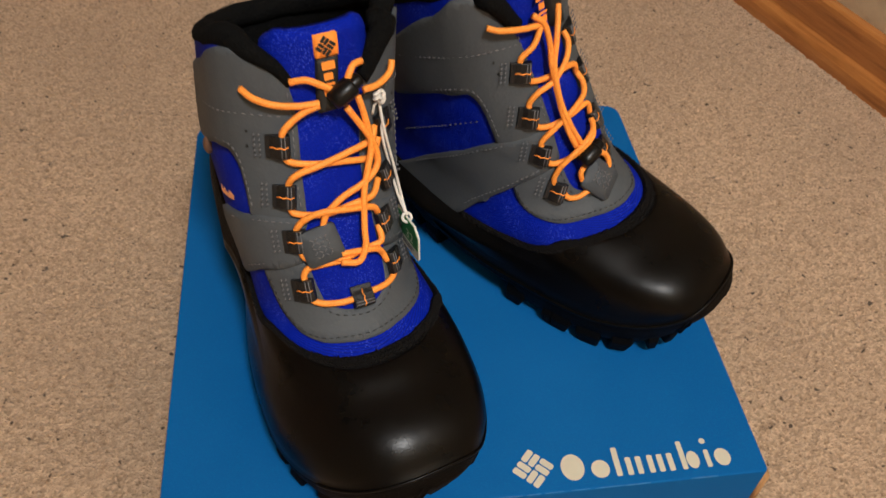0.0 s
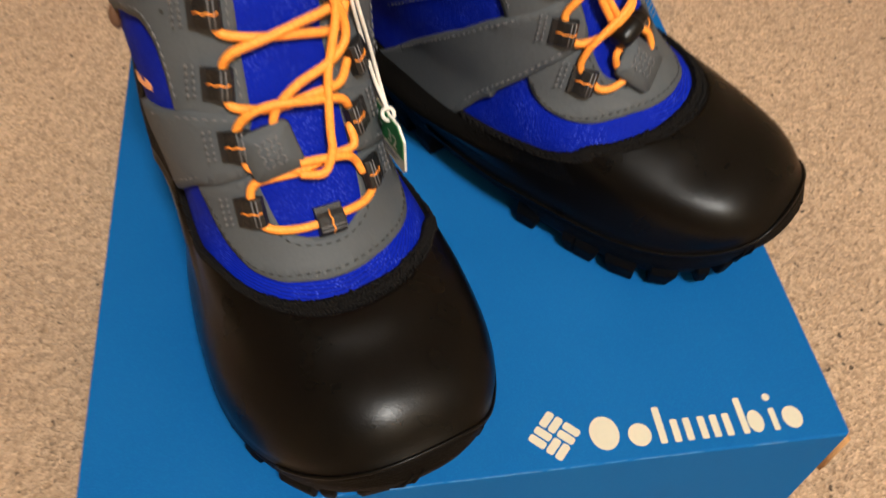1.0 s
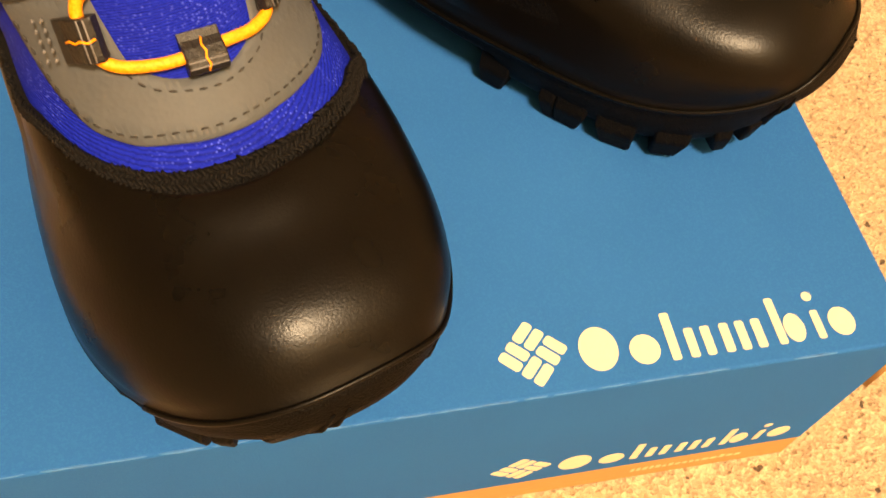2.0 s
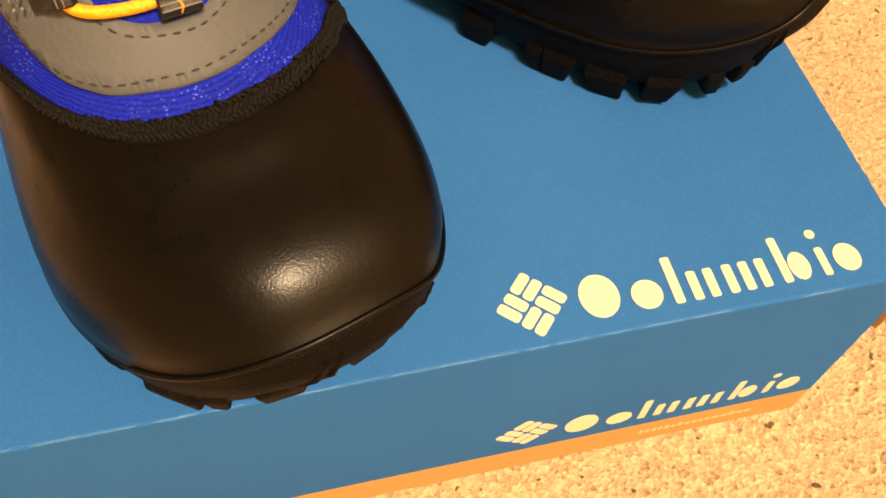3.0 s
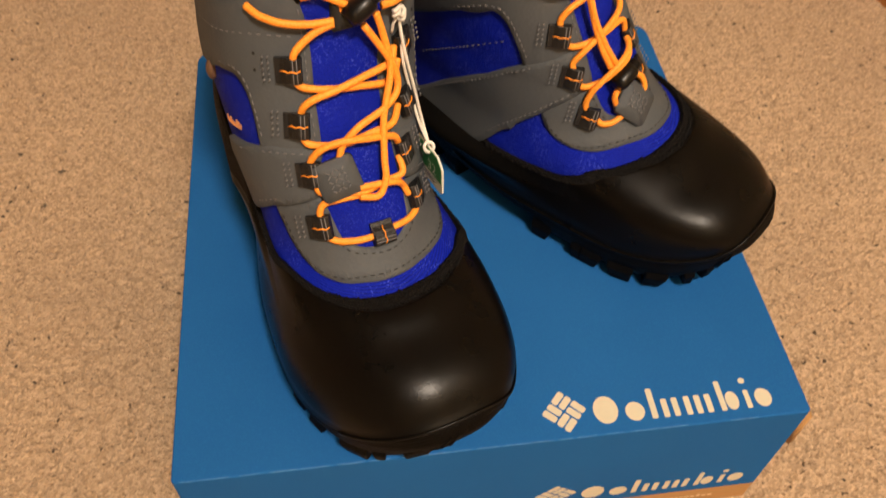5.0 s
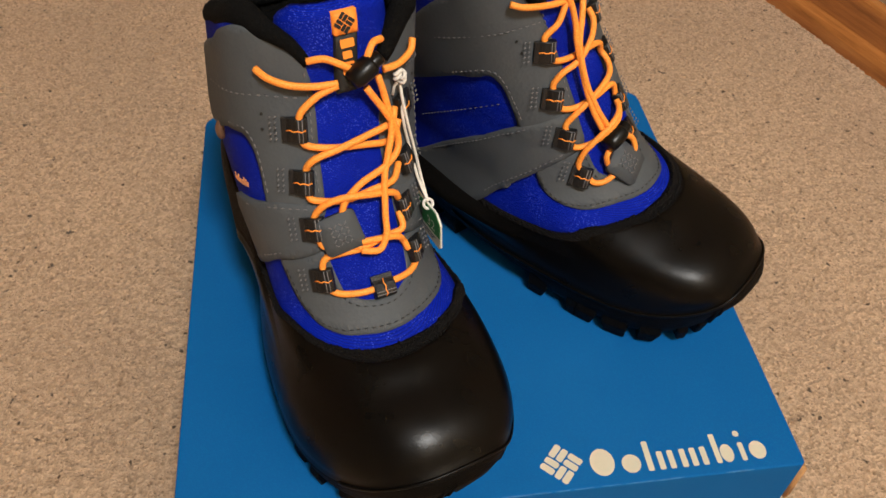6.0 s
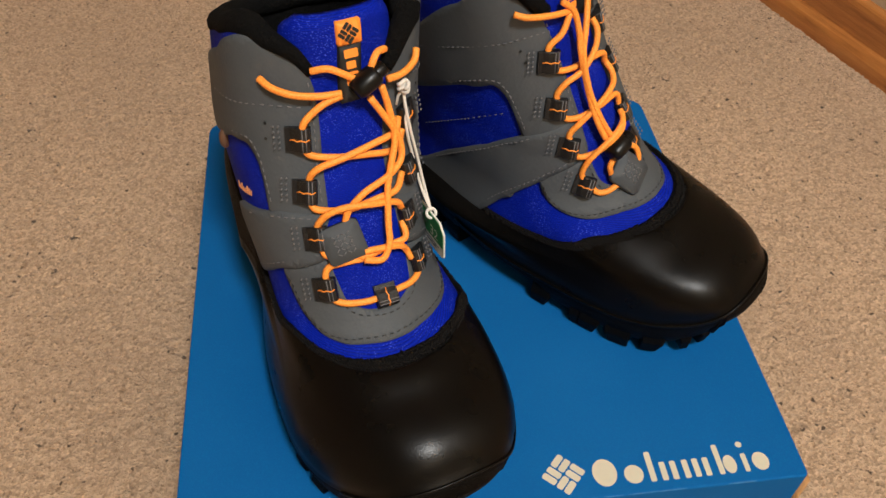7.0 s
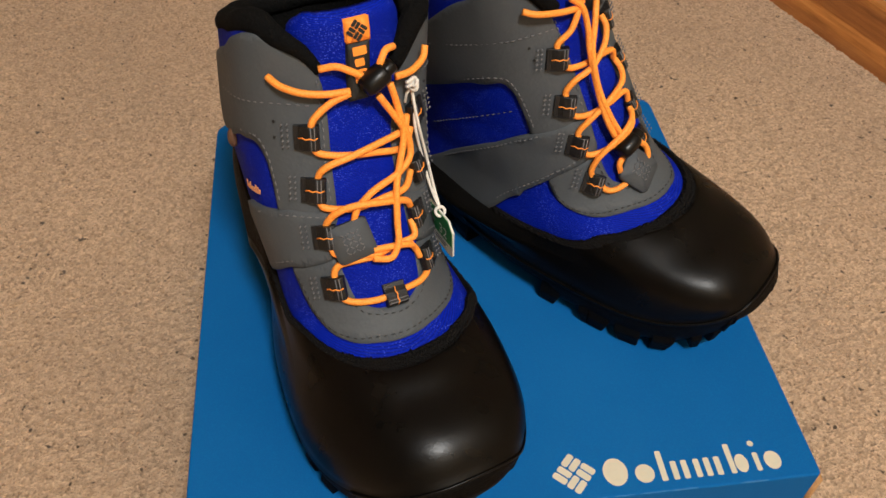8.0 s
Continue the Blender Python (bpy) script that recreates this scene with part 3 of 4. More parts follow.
def sole(b):
    """Arched outsole with a lip above and a row of lugs below."""
    def lift(y):
        return 0.009 * np.clip((y - 0.150) / 0.05, 0, 1) ** 2

    def arch(y):
        return 0.013 * np.clip(1 - np.abs((y - 0.083) / 0.030), 0, 1) ** 0.5

    rows = []
    lip = lip_line()
    for ds, off in ((0.010, -0.0012), (0.006, 0.0008), (0.000, 0.0014), (-0.007, 0.0011), (-0.013, 0.0002)):
        rows.append(skin(TH, lip + ds, off * 0.5 if off > 0 else np.full_like(TH, off)))
    for f in (0.85, 0.65, 0.45, 0.25, 0.1):
        rows.append(skin(TH, 0.040 + (lip - 0.017 - 0.040) * f, np.full_like(TH, 0.0002)))
    for z, off in ((0.0110, -0.0012), (0.0078, -0.0024), (0.0073, -0.010)):
        toe = np.exp(-(((TH - 0.30) / 0.60) ** 4))
        p = skin(TH, np.full_like(TH, 0.05), off * (1 - 0.4 * toe) if off > -0.005 else np.full_like(TH, off))
        p[:, 2] = z - 0.0012 * toe * (z < 0.011) + (lift(p[:, 1]) + arch(p[:, 1])) * np.clip((0.0185 - z) / 0.009, 0, 1)
        rows.append(p)
    pts = np.array(rows)
    bm = b.sheet(pts[::-1])
    bm.verts.ensure_lookup_table()
    bm.faces.new([bm.verts[k] for k in range(len(TH))][::1 if b.mir > 0 else -1])
    out = part("outsole", bm, M_SOLE, b.ob, "thick black rubber outsole")
    for c in (-0.50, -0.44, 0.02, 0.08):
        top = float(np.interp(c, TH, lip)) - 0.026
        path = [b.pt(c + 0.035 * k, top - (top - 0.055) * k / 3, 0.0004) for k in range(4)]
        part("sole_rib", tube(bmesh.new(), path, [0.0003, 0.0008, 0.0008, 0.0004], 6), M_SOLE, out)
    sel = np.linspace(-2.1, 0.9, 100)
    bead = [b.pt(float(a), float(np.interp(a, TH, lip)) + 0.003, 0.0008) for a in sel]
    part("welt_bead", tube(bmesh.new(), bead, 0.0007, 8), M_RUBBER, out, "thin smooth bead round the sole")
    rng = random.Random(11)
    th = -3.05
    while th < 3.1:
        p0 = skin(th, 0.05, 0.0)
        w = rng.choice((0.0055, 0.0105, 0.0125, 0.0140))
        if not 0.055 < p0[1] < 0.111:
            m, p = b.axes(th, 0.05, 0.0)
            up = Vector((0, 0, 1))
            t = (m.to_3x3() @ Vector((1, 0, 0)))
            t.z = 0
            t.normalize()
            o = (m.to_3x3() @ Vector((0, 0, 1)))
            o.z = 0
            o.normalize()
            z0 = float(lift(p0[1]))
            bm = bmesh.new()
            rows = []
            for z, wid, fr in ((z0 + 0.0140, w * 1.10, -0.0016), (z0 + 0.0080, w, 0.0002), (z0 + 0.0004, w * 0.78, -0.0016)):
                q = Vector((p.x, p.y, z))
                k = 0.0012 * (1 if rng.random() < 0.5 else -1) if z < 0.005 else 0
                rows.append([bm.verts.new(q + t * (-wid / 2 + k) + o * fr), bm.verts.new(q + t * (wid / 2 + k) + o * fr),
                             bm.verts.new(q + t * (wid / 2 + k) - o * 0.012), bm.verts.new(q + t * (-wid / 2 + k) - o * 0.012)])
            for r0, r1 in zip(rows, rows[1:]):
                for k in range(4):
                    l = (k + 1) % 4
                    bm.faces.new((r0[k], r0[l], r1[l], r1[k]))
            bm.faces.new(rows[0][::-1])
            bm.faces.new(rows[-1])
            bmesh.ops.recalc_face_normals(bm, faces=bm.faces[:])
            bmesh.ops.bevel(bm, geom=bm.edges[:], offset=0.0006, segments=1, affect="EDGES")
            part("lug", bm, M_SOLE, out, smooth=False)
        # step by arc length
        d = np.linalg.norm(skin(th + 0.01, 0.05, 0.0) - p0) / 0.01
        th += (w + rng.uniform(0.0046, 0.0074)) / max(d, 0.008)


def shell(b):
    """The moulded rubber foot with its rolled edge."""
    e = soft_along(RUBBER_EDGE)
    rows = []
    low = lip_line() + 0.004
    dome = 0.0030 * np.exp(-(TH / 0.95) ** 2)
    for f in np.linspace(0, 1, 56):
        s = low + (e - low) * f
        heel = np.clip((np.abs(TH) - np.where(TH > 0, 1.50, 1.65)) / np.where(TH > 0, 0.25, 0.45), 0, 1) * min(1.0, max(0.0, (f - 0.30) / 0.3)) * math.sin(f ** 1.2 * math.pi) ** 0.7 * 0.0085
        lip = 0.0006 * np.exp(-((s - low) / 0.008) ** 2) - 0.0016 * np.exp(-((s - low - 0.016) / 0.012) ** 2)
        rows.append(skin(TH, s, 0.0005 + heel + 0.12 * lip + dome * math.sin(math.pi * f) ** 2 + 0.0006 * f ** 3 + 0.0022 * math.exp(-((f - 0.93) / 0.15) ** 2) * np.exp(-(TH / 0.75) ** 2)))
    for off, ds in ((0.0010, 0.0022), (0.0003, 0.0030), (-0.0014, 0.0026)):
        rows.append(skin(TH, e + ds, np.full_like(TH, off)))
    bm = b.sheet(np.array(rows))
    n = len(TH)
    for k, f in enumerate(bm.faces):
        f.material_index = int(abs(TH[k % n]) > 1.48 and k // n > 36)
    part("rubber_shell", bm, [M_RUBBER, M_SOLE], b.ob, "smooth black moulded rubber foot")
    # fuzzy binding above the rubber
    sel = np.linspace(-1.9, 1.66, 150)
    ee = np.interp(sel, TH, e)
    rng = random.Random(2)
    rows = []
    for k, (ds, off) in enumerate(((-0.001, 0.0004), (0.003, 0.0011), (0.008, 0.0014), (0.012, 0.0013), (0.0165, 0.0008), (0.018, -0.0008))):
        rows.append(skin(sel, ee + ds * (0.55 + 0.45 * np.exp(-(sel / 0.75) ** 2)), off + np.array([rng.uniform(-0.0003, 0.0003) for _ in sel])))
    bind = part("binding", b.sheet(np.array(rows), False), M_FUZZ, b.ob, "black fuzzy fabric binding")
    bm = bmesh.new()
    for row in range(4):
        a = -1.85
        while a < 1.62:
            wide = 0.6 + 0.4 * math.exp(-(a / 0.75) ** 2)
            at = float(np.interp(a, TH, e)) + (0.001 + 0.0042 * row + rng.uniform(-0.0012, 0.0012)) * wide
            lean = (0.0022 if row % 2 else -0.0022) * rng.uniform(0.5, 1.4)
            da = rng.uniform(0.010, 0.018)
            knot = [b.pt(a - da, at - lean, 0.0008), b.pt(a, at, 0.0016 + rng.uniform(0, 0.0004)), b.pt(a + da, at + lean, 0.0008)]
            tube(bm, smooth_path(knot, 2), 0.00042, 5)
            a += rng.uniform(0.020, 0.034)
    tagged(part("braid", bm, M_FIBRE, bind), kind="stuff")


def upper(b):
    """Blue knit body, lining, collar and tongue."""
    top = soft_along(TOP_EDGE)
    foot = soft_along(RUBBER_EDGE) - 0.02
    rows = [skin(TH, foot + (top - foot) * f, -0.0004 - 0.0012 * max(0.0, 1 - f * 20)) for f in np.linspace(0, 1, 70)]
    part("knit_upper", b.sheet(np.array(rows)), M_BLUE, b.ob, "royal blue knit fabric")
    low = [skin(TH, 0.40 + (top - 0.004 - 0.40) * f, -0.0070) for f in np.linspace(0, 1, 40)]
    bm = b.sheet(np.array(low))
    bmesh.ops.reverse_faces(bm, faces=bm.faces[:])
    bm.verts.ensure_lookup_table()
    bm.faces.new([bm.verts[k] for k in range(len(TH))])
    part("lining", bm, M_FLEECE, b.ob, "black fleece lining")
    # padded collar, open at the front
    sel = np.concatenate([np.linspace(0.30, math.pi, 90), np.linspace(-math.pi, -0.30, 90)[1:]])
    tt = np.interp(sel, TH, top)
    rad = [0.0022 + 0.0030 * min(1.0, max(0.0, (abs(a) - 0.33) / 0.7)) for a in sel]
    rad = [r + (0.0013 if a < 0 and a > -0.8 else 0) for a, r in zip(sel, rad)]
    path = [b.pt(float(b.turn(a)), s + 0.006 * min(1.0, max(0.0, (abs(a) - 0.36) / 0.5)), 0.0008 if -0.7 < a < 0 else 0.0008 - 0.0056 * min(1.0, max(0.0, (a - 0.55) / 0.5)) if 0 < a < 1.05 else -0.0022 - 0.0026 * min(1.0, max(0.0, (abs(a) - 0.5) / 0.5))) for a, s in zip(sel, tt)]
    part("collar", tube(bmesh.new(), path, rad, 12), M_FLEECE, b.ob, "padded black fleece collar")
    # tongue
    wid = np.linspace(-0.46, 0.46, 30)
    outer, inner = [], []
    for s in np.linspace(0.40, 1.006, 60):
        k = np.clip((s - 0.80) / 0.2, 0, 1)
        cap = np.clip((s - 0.982) / 0.024, 0, 1)
        w = b.turn(wid * (1 + 0.25 * k) + 0.08 * k)
        drop = 0.030 * np.abs(wid / 0.46) ** 4 * k
        puff = 0.0007 + k * (0.0030 - 0.0085 * np.abs(wid / 0.46) ** 2.5) - 0.0030 * cap ** 2
        outer.append(skin(w, s - drop, puff))
        inner.append(skin(w, s - drop, puff - 0.0024))
    rows = np.array(outer + inner[::-1])
    bm = b.sheet(rows, False)
    tong = part("tongue", bm, M_BLUE, b.ob, "padded blue knit tongue")
    return tong


def tongue_label(b, tong):
    lab = b.panel("label", [(0.105, 0.992), (0.035, 0.992), (-0.040, 0.992), (-0.048, 0.965), (-0.050, 0.945), (0.02, 0.945), (0.092, 0.945), (0.10, 0.97)], M_ORANGE, 0.0062, "woven orange label", tong, round_it=False)
    emblem(tong, M_CHAR, 0, 0, 0.0044, b.at(float(b.turn(0.027)), 0.969, 0.0062), 0.0002)
    strip = b.panel("label_strip", [(0.088, 0.9435), (0.02, 0.9435), (-0.046, 0.9435), (-0.044, 0.89), (-0.030, 0.825), (0.03, 0.825), (0.085, 0.825), (0.088, 0.89)], M_CHAR, 0.0058, "charcoal woven label strip", tong, round_it=False)
    s = 0.936
    for w, ln in ((0.0052, 0.0032), (0.0036, 0.0028), (0.0054, 0.0010), (0.0036, 0.0028), (0.0036, 0.0042), (0.0054, 0.0028), (0.0044, 0.0010), (0.0036, 0.0026)):
        m = b.at(float(b.turn(0.016)), s, 0.0058)
        ring = prism(bmesh.new(), rounded(-w / 2, -ln, w / 2, 0, 0.0004, 2), 0, 0.0002, m)
        part("woven_mark", ring, M_ORANGE, strip, "orange woven mark", smooth=False)
        s -= (ln + 0.0009) / 0.165
        if s < 0.862:
            break


def overlays(b):
    """Grey nubuck panels and their seams."""
    toe = b.panel("toe_overlay", [(0.90, 0.480), (0.86, 0.426), (0.82, 0.386), (0.69, 0.361), (0.47, 0.358), (0.26, 0.362), (-0.04, 0.361), (-0.36, 0.357), (-0.60, 0.348), (-0.75, 0.340), (-0.93, 0.331),
                   (-1.04, 0.329), (-1.115, 0.331), (-1.150, 0.340), (-1.135, 0.36), (-1.13, 0.38), (-1.10, 0.425), (-0.80, 0.470), (-0.53, 0.489), (-0.40, 0.50), (-0.40, 0.47), (-0.38, 0.426), (-0.17, 0.411), (0.13, 0.418), (0.30, 0.434), (0.33, 0.48), (0.36, 0.527), (0.6, 0.508)],
                  M_GREY, 0.0009, "grey nubuck toe overlay")
    b.stitches([(0.85, 0.47), (0.81, 0.43), (0.77, 0.392), (0.66, 0.369), (0.47, 0.365), (0.26, 0.369), (-0.04, 0.368), (-0.36, 0.364), (-0.60, 0.355), (-0.75, 0.347), (-0.92, 0.339), (-1.03, 0.338), (-1.085, 0.345), (-1.095, 0.375), (-1.075, 0.412)], 0.0011, 0.0028, toe, M_DARKST)
    b.stitches([(0.39, 0.50), (0.35, 0.44), (0.24, 0.412), (0.0, 0.402), (-0.2, 0.401), (-0.42, 0.414), (-0.46, 0.47)], 0.0011, 0.0030, toe, M_DARKST)
    lat = b.panel("side_strap", [(0.30, 0.616), (0.79, 0.608), (1.27, 0.566), (1.48, 0.540), (1.52, 0.500), (1.46, 0.450), (1.36, 0.388), (0.91, 0.476), (0.38, 0.524)], M_GREY, 0.0017, "grey nubuck side strap")
    b.stitches([(0.42, 0.603), (0.79, 0.596), (1.2, 0.562)], 0.0019, 0.0030, lat, M_STITCH)
    b.stitches([(0.42, 0.533), (0.91, 0.488), (1.28, 0.42)], 0.0019, 0.0030, lat, M_STITCH)
    med = b.panel("side_strap", [(-0.31, 0.610), (-0.43, 0.597), (-1.14, 0.546), (-1.34, 0.516), (-1.52, 0.478), (-1.665, 0.432), (-1.87, 0.365), (-2.19, 0.244), (-2.43, 0.158), (-2.72, 0.10), (-2.7, 0.05), (-2.3, 0.08), (-2.05, 0.13), (-1.92, 0.168), (-1.798, 0.219), (-1.658, 0.273), (-1.484, 0.336), (-1.285, 0.381), (-1.135, 0.411), (-0.99, 0.437), (-0.82, 0.461), (-0.68, 0.476), (-0.45, 0.500), (-0.38, 0.512)], M_GREY, 0.0017, "grey nubuck side strap")
    b.stitches([(-0.42, 0.588), (-1.12, 0.538), (-1.34, 0.507), (-1.52, 0.468), (-1.665, 0.422), (-1.87, 0.355), (-2.15, 0.250)], 0.0019, 0.0027, med, M_STITCH)
    b.stitches([(-0.50, 0.507), (-0.82, 0.472), (-0.99, 0.448), (-1.135, 0.422), (-1.285, 0.392), (-1.484, 0.347), (-1.658, 0.285), (-1.78, 0.238)], 0.0019, 0.0027, med, M_STITCH)
    q = b.panel("quarter", [(0.32, 0.90), (0.28, 0.85), (0.265, 0.794), (0.28, 0.70), (0.285, 0.651), (0.30, 0.590), (0.79, 0.572), (0.915, 0.562), (0.94, 0.66), (0.98, 0.70), (1.10, 0.727), (1.40, 0.711), (1.7, 0.66), (2.3, 0.55), (3.1, 0.50),
                            (3.1, 0.68), (2.5, 0.69), (2.05, 0.76), (1.70, 0.848), (1.50, 0.900), (1.38, 0.927), (1.18, 0.952), (0.94, 0.963), (0.55, 0.940), (0.40, 0.918)], M_GREY, 0.0012, "grey nubuck ankle panel")
    b.stitches([(0.36, 0.822), (0.74, 0.826), (1.28, 0.802), (1.7, 0.76)], 0.0014, 0.0030, q, M_STITCH)
    b.stitches([(0.345, 0.89), (0.32, 0.794), (0.335, 0.70), (0.34, 0.62)], 0.0014, 0.0030, q, M_STITCH)
    b.stitches([(0.875, 0.61), (0.90, 0.66), (0.95, 0.708), (1.08, 0.738), (1.4, 0.722)], 0.0014, 0.0028, q, M_STITCH)
    q2 = b.panel("quarter", [(-0.40, 0.885), (-0.29, 0.80), (-0.25, 0.70), (-0.31, 0.585), (-0.43, 0.570), (-1.14, 0.510), (-1.15, 0.60), (-1.19, 0.658), (-1.29, 0.681), (-1.62, 0.640), (-2.24, 0.505), (-3.1, 0.50),
                             (-3.1, 0.68), (-2.5, 0.67), (-2.01, 0.745), (-1.58, 0.869), (-1.25, 0.94), (-0.95, 0.955), (-0.72, 0.940), (-0.56, 0.915)], M_GREY, 0.0012, "grey nubuck ankle panel")
    b.stitches([(-0.30, 0.822), (-0.75, 0.815), (-1.15, 0.796), (-1.62, 0.748), (-2.03, 0.685)], 0.0014, 0.0026, q2, M_STITCH)
    b.stitches([(-0.34, 0.87), (-0.31, 0.80), (-0.30, 0.70), (-0.36, 0.612)], 0.0014, 0.0030, q2, M_STITCH)
    b.stitches([(-1.08, 0.560), (-1.10, 0.615), (-1.15, 0.668), (-1.28, 0.691), (-1.62, 0.651), (-2.2, 0.524)], 0.0014, 0.0027, q2, M_STITCH)
    b.stitches([(-1.24, 0.602), (-1.70, 0.510), (-2.2, 0.37)], 0.0004, 0.0027, None, M_STITCH)
    # vent holes
    for a, s in ((0.83, 0.755), (0.82, 0.788), (-0.80, 0.755), (-0.83, 0.785)):
        bm = prism(bmesh.new(), oval(0, 0, 0.0006, 0.0006, 10), 0, 0.0002, b.at(float(b.turn(a)), s, 0.0017))
        part("vent_hole", bm, M_CHAR, q if a > 0 else q2, "small dark punched hole", smooth=False)
    # heel tab and side mark
    bm = bmesh.new()
    bmesh.ops.create_uvsphere(bm, u_segments=16, v_segments=10, radius=1.0, matrix=b.at(1.60, 0.662, 0.0006) @ Matrix.Diagonal((0.0026, 0.0046, 0.0022, 1)))
    part("pull_tab", bm, M_BROWN, b.ob, "brown leather pull tab")
    for k in range(8):
        a = 1.44 - k * 0.036
        h = (0.0048, 0.0030, 0.0050, 0.0030, 0.0030, 0.0050, 0.0042, 0.0030)[k]
        m = b.at(a, 0.586 + 0.003 * k, 0.0002)
        bm = prism(bmesh.new(), rounded(-0.00038, -0.0015, 0.00038, 0.75 * h - 0.0015, 0.0002, 2), 0, 0.0003, m)
        part("embroidered_mark", bm, M_PEACH, b.ob, "pale orange embroidery", smooth=False)


def webbing(b, th, s, turn=0.0, side=1, size=1.0, lug=True):
    """A black webbing loop stitched down, with a hump where the lace runs through."""
    m = b.at(th, s, 0.0018, turn)
    bm = bmesh.new()
    w, hgt = 0.0047 * size, 0.0047 * size
    prof = [(-1.0, -0.0004), (-1.0, 0.0008), (-0.60, 0.0011), (-0.2, 0.0024), (0.25, 0.0034), (0.70, 0.0034), (0.98, 0.0024), (1.05, 0.0004), (0.98, -0.0004)]
    rows = []
    for y in (-1, -0.92, 0.92, 1):
        k = 0.90 if abs(y) == 1 else 1.0
        rows.append([bm.verts.new(m @ Vector((side * x * w, y * hgt, z * k))) for x, z in prof])
    for a, c in zip(rows, rows[1:]):
        for i in range(len(prof) - 1):
            bm.faces.new((a[i], a[i + 1], c[i + 1], c[i]))
    bm.faces.new(rows[0])
    bm.faces.new(rows[-1])
    bmesh.ops.recalc_face_normals(bm, faces=bm.faces[:])
    loop = part("lace_loop", bm, M_WEB, b.ob, "black ribbed webbing lace loop", smooth=False)
    bm = bmesh.new()
    for x in (0.42, 0.72):
        tube(bm, [m @ Vector((side * x * w, y * hgt * 0.95, 0.0034)) for y in (-1, 0, 1)], 0.00022, 5)
    part("rib", bm, M_STITCH, loop, "pale rib")
    bm = bmesh.new()
    zig = [(-0.62, 0.0012), (-0.3, 0.0024), (0.0, 0.0031), (0.3, 0.0036), (0.65, 0.0036), (0.95, 0.0027)]
    tube(bm, [m @ Vector((side * x * w, (0.0003 if k % 2 else -0.0002), z)) for k, (x, z) in enumerate(zig)], 0.00028, 6)
    part("bar_tack", bm, M_LACE, loop, "orange bar tack")
    if lug:
        bm = bmesh.new()
        for i in range(2):
            for j in range(5):
                p = m @ Vector((side * (-1.55 - 0.42 * i) * w, (-0.9 + 0.45 * j) * hgt, 0.0001))
                q = m @ Vector((side * (-1.55 - 0.42 * i) * w + 0.0006, (-0.9 + 0.45 * j) * hgt + 0.0008, 0.0002))
                tube(bm, [p, (p + q) / 2, q], 0.00032, 5)
        part("anchor_stitching", bm, M_STITCH, loop, "grey thread")
    return loop


def cord_lock(b, th, s, h, turn, up=0.0):
    """Barrel toggle with a push button."""
    m = b.at(th, s, h, turn) @ pose(0, 0, 0, 0, 90 + up, 0) @ Matrix.Scale(0.74, 4)
    bm = bmesh.new()
    rings = []
    for z, r in ((-0.0090, 0.0030), (-0.0086, 0.0052), (-0.0060, 0.0064), (0.0, 0.0067), (0.0040, 0.0064), (0.0052, 0.0058)):
        rings.append([bm.verts.new(m @ Vector((r * math.cos(k * math.pi / 10), 0.85 * r * math.sin(k * math.pi / 10), z))) for k in range(20)])
    for a, c in zip(rings, rings[1:]):
        for k in range(20):
            l = (k + 1) % 20
            bm.faces.new((a[k], a[l], c[l], c[k]))
    bm.faces.new(rings[0][::-1])
    bm.faces.new(rings[-1])
    bmesh.ops.recalc_face_normals(bm, faces=bm.faces[:])
    lock = part("cord_lock", bm, M_PLASTIC, b.ob, "glossy black plastic cord lock")
    bm = bmesh.new()
    rings = []
    for z, r in ((0.0050, 0.0046), (0.0092, 0.0046), (0.0104, 0.0036), (0.0107, 0.0016)):
        rings.append([bm.verts.new(m @ Vector((r * math.cos(k * math.pi / 10), 0.85 * r * math.sin(k * math.pi / 10), z))) for k in range(20)])
    for a, c in zip(rings, rings[1:]):
        for k in range(20):
            l = (k + 1) % 20
            bm.faces.new((a[k], a[l], c[l], c[k]))
    bm.faces.new(rings[-1])
    part("push_button", bm, M_PLASTIC, lock)


def lace_keeper(b, th, s, h, turn, w, d):
    """Grey tab with a stitched square."""
    m = b.at(th, s, h, turn)
    bm = bmesh.new()
    out = rounded(-w, -d, w, d, 0.0022, 4)
    lo = [bm.verts.new(m @ Vector((x, y, -0.0016 - 18 * x * x))) for x, y in out]
    hi = [bm.verts.new(m @ Vector((x * 0.97, y * 0.97, 0.0006 - 18 * x * x))) for x, y in out]
    c0, c1 = bm.verts.new(m @ Vector((0, 0, 0.0010))), bm.verts.new(m @ Vector((0, 0, -0.0016)))
    n = len(out)
    for k in range(n):
        l = (k + 1) % n
        bm.faces.new((lo[k], lo[l], hi[l], hi[k]))
        bm.faces.new((hi[k], hi[l], c0))
        bm.faces.new((lo[l], lo[k], c1))
    tab = part("lace_keeper", bm, M_GREY, b.ob, "grey nubuck lace keeper tab")
    bm = bmesh.new()
    for i in range(4):
        for j in range(5):
            x, y = (-0.36 + 0.24 * i) * w, (-0.48 + 0.24 * j) * d
            lean = 0.0006 if (i + j) % 2 else -0.0006
            p, q = (m @ Vector((x + k * lean, y + k * 0.0005, 0.0011 - 18 * x * x)) for k in (-1, 1))
            tube(bm, [p, (p + q) / 2, q], 0.00026, 5)
    part("seam_stitching", bm, M_STITCH, tab, "grey thread")


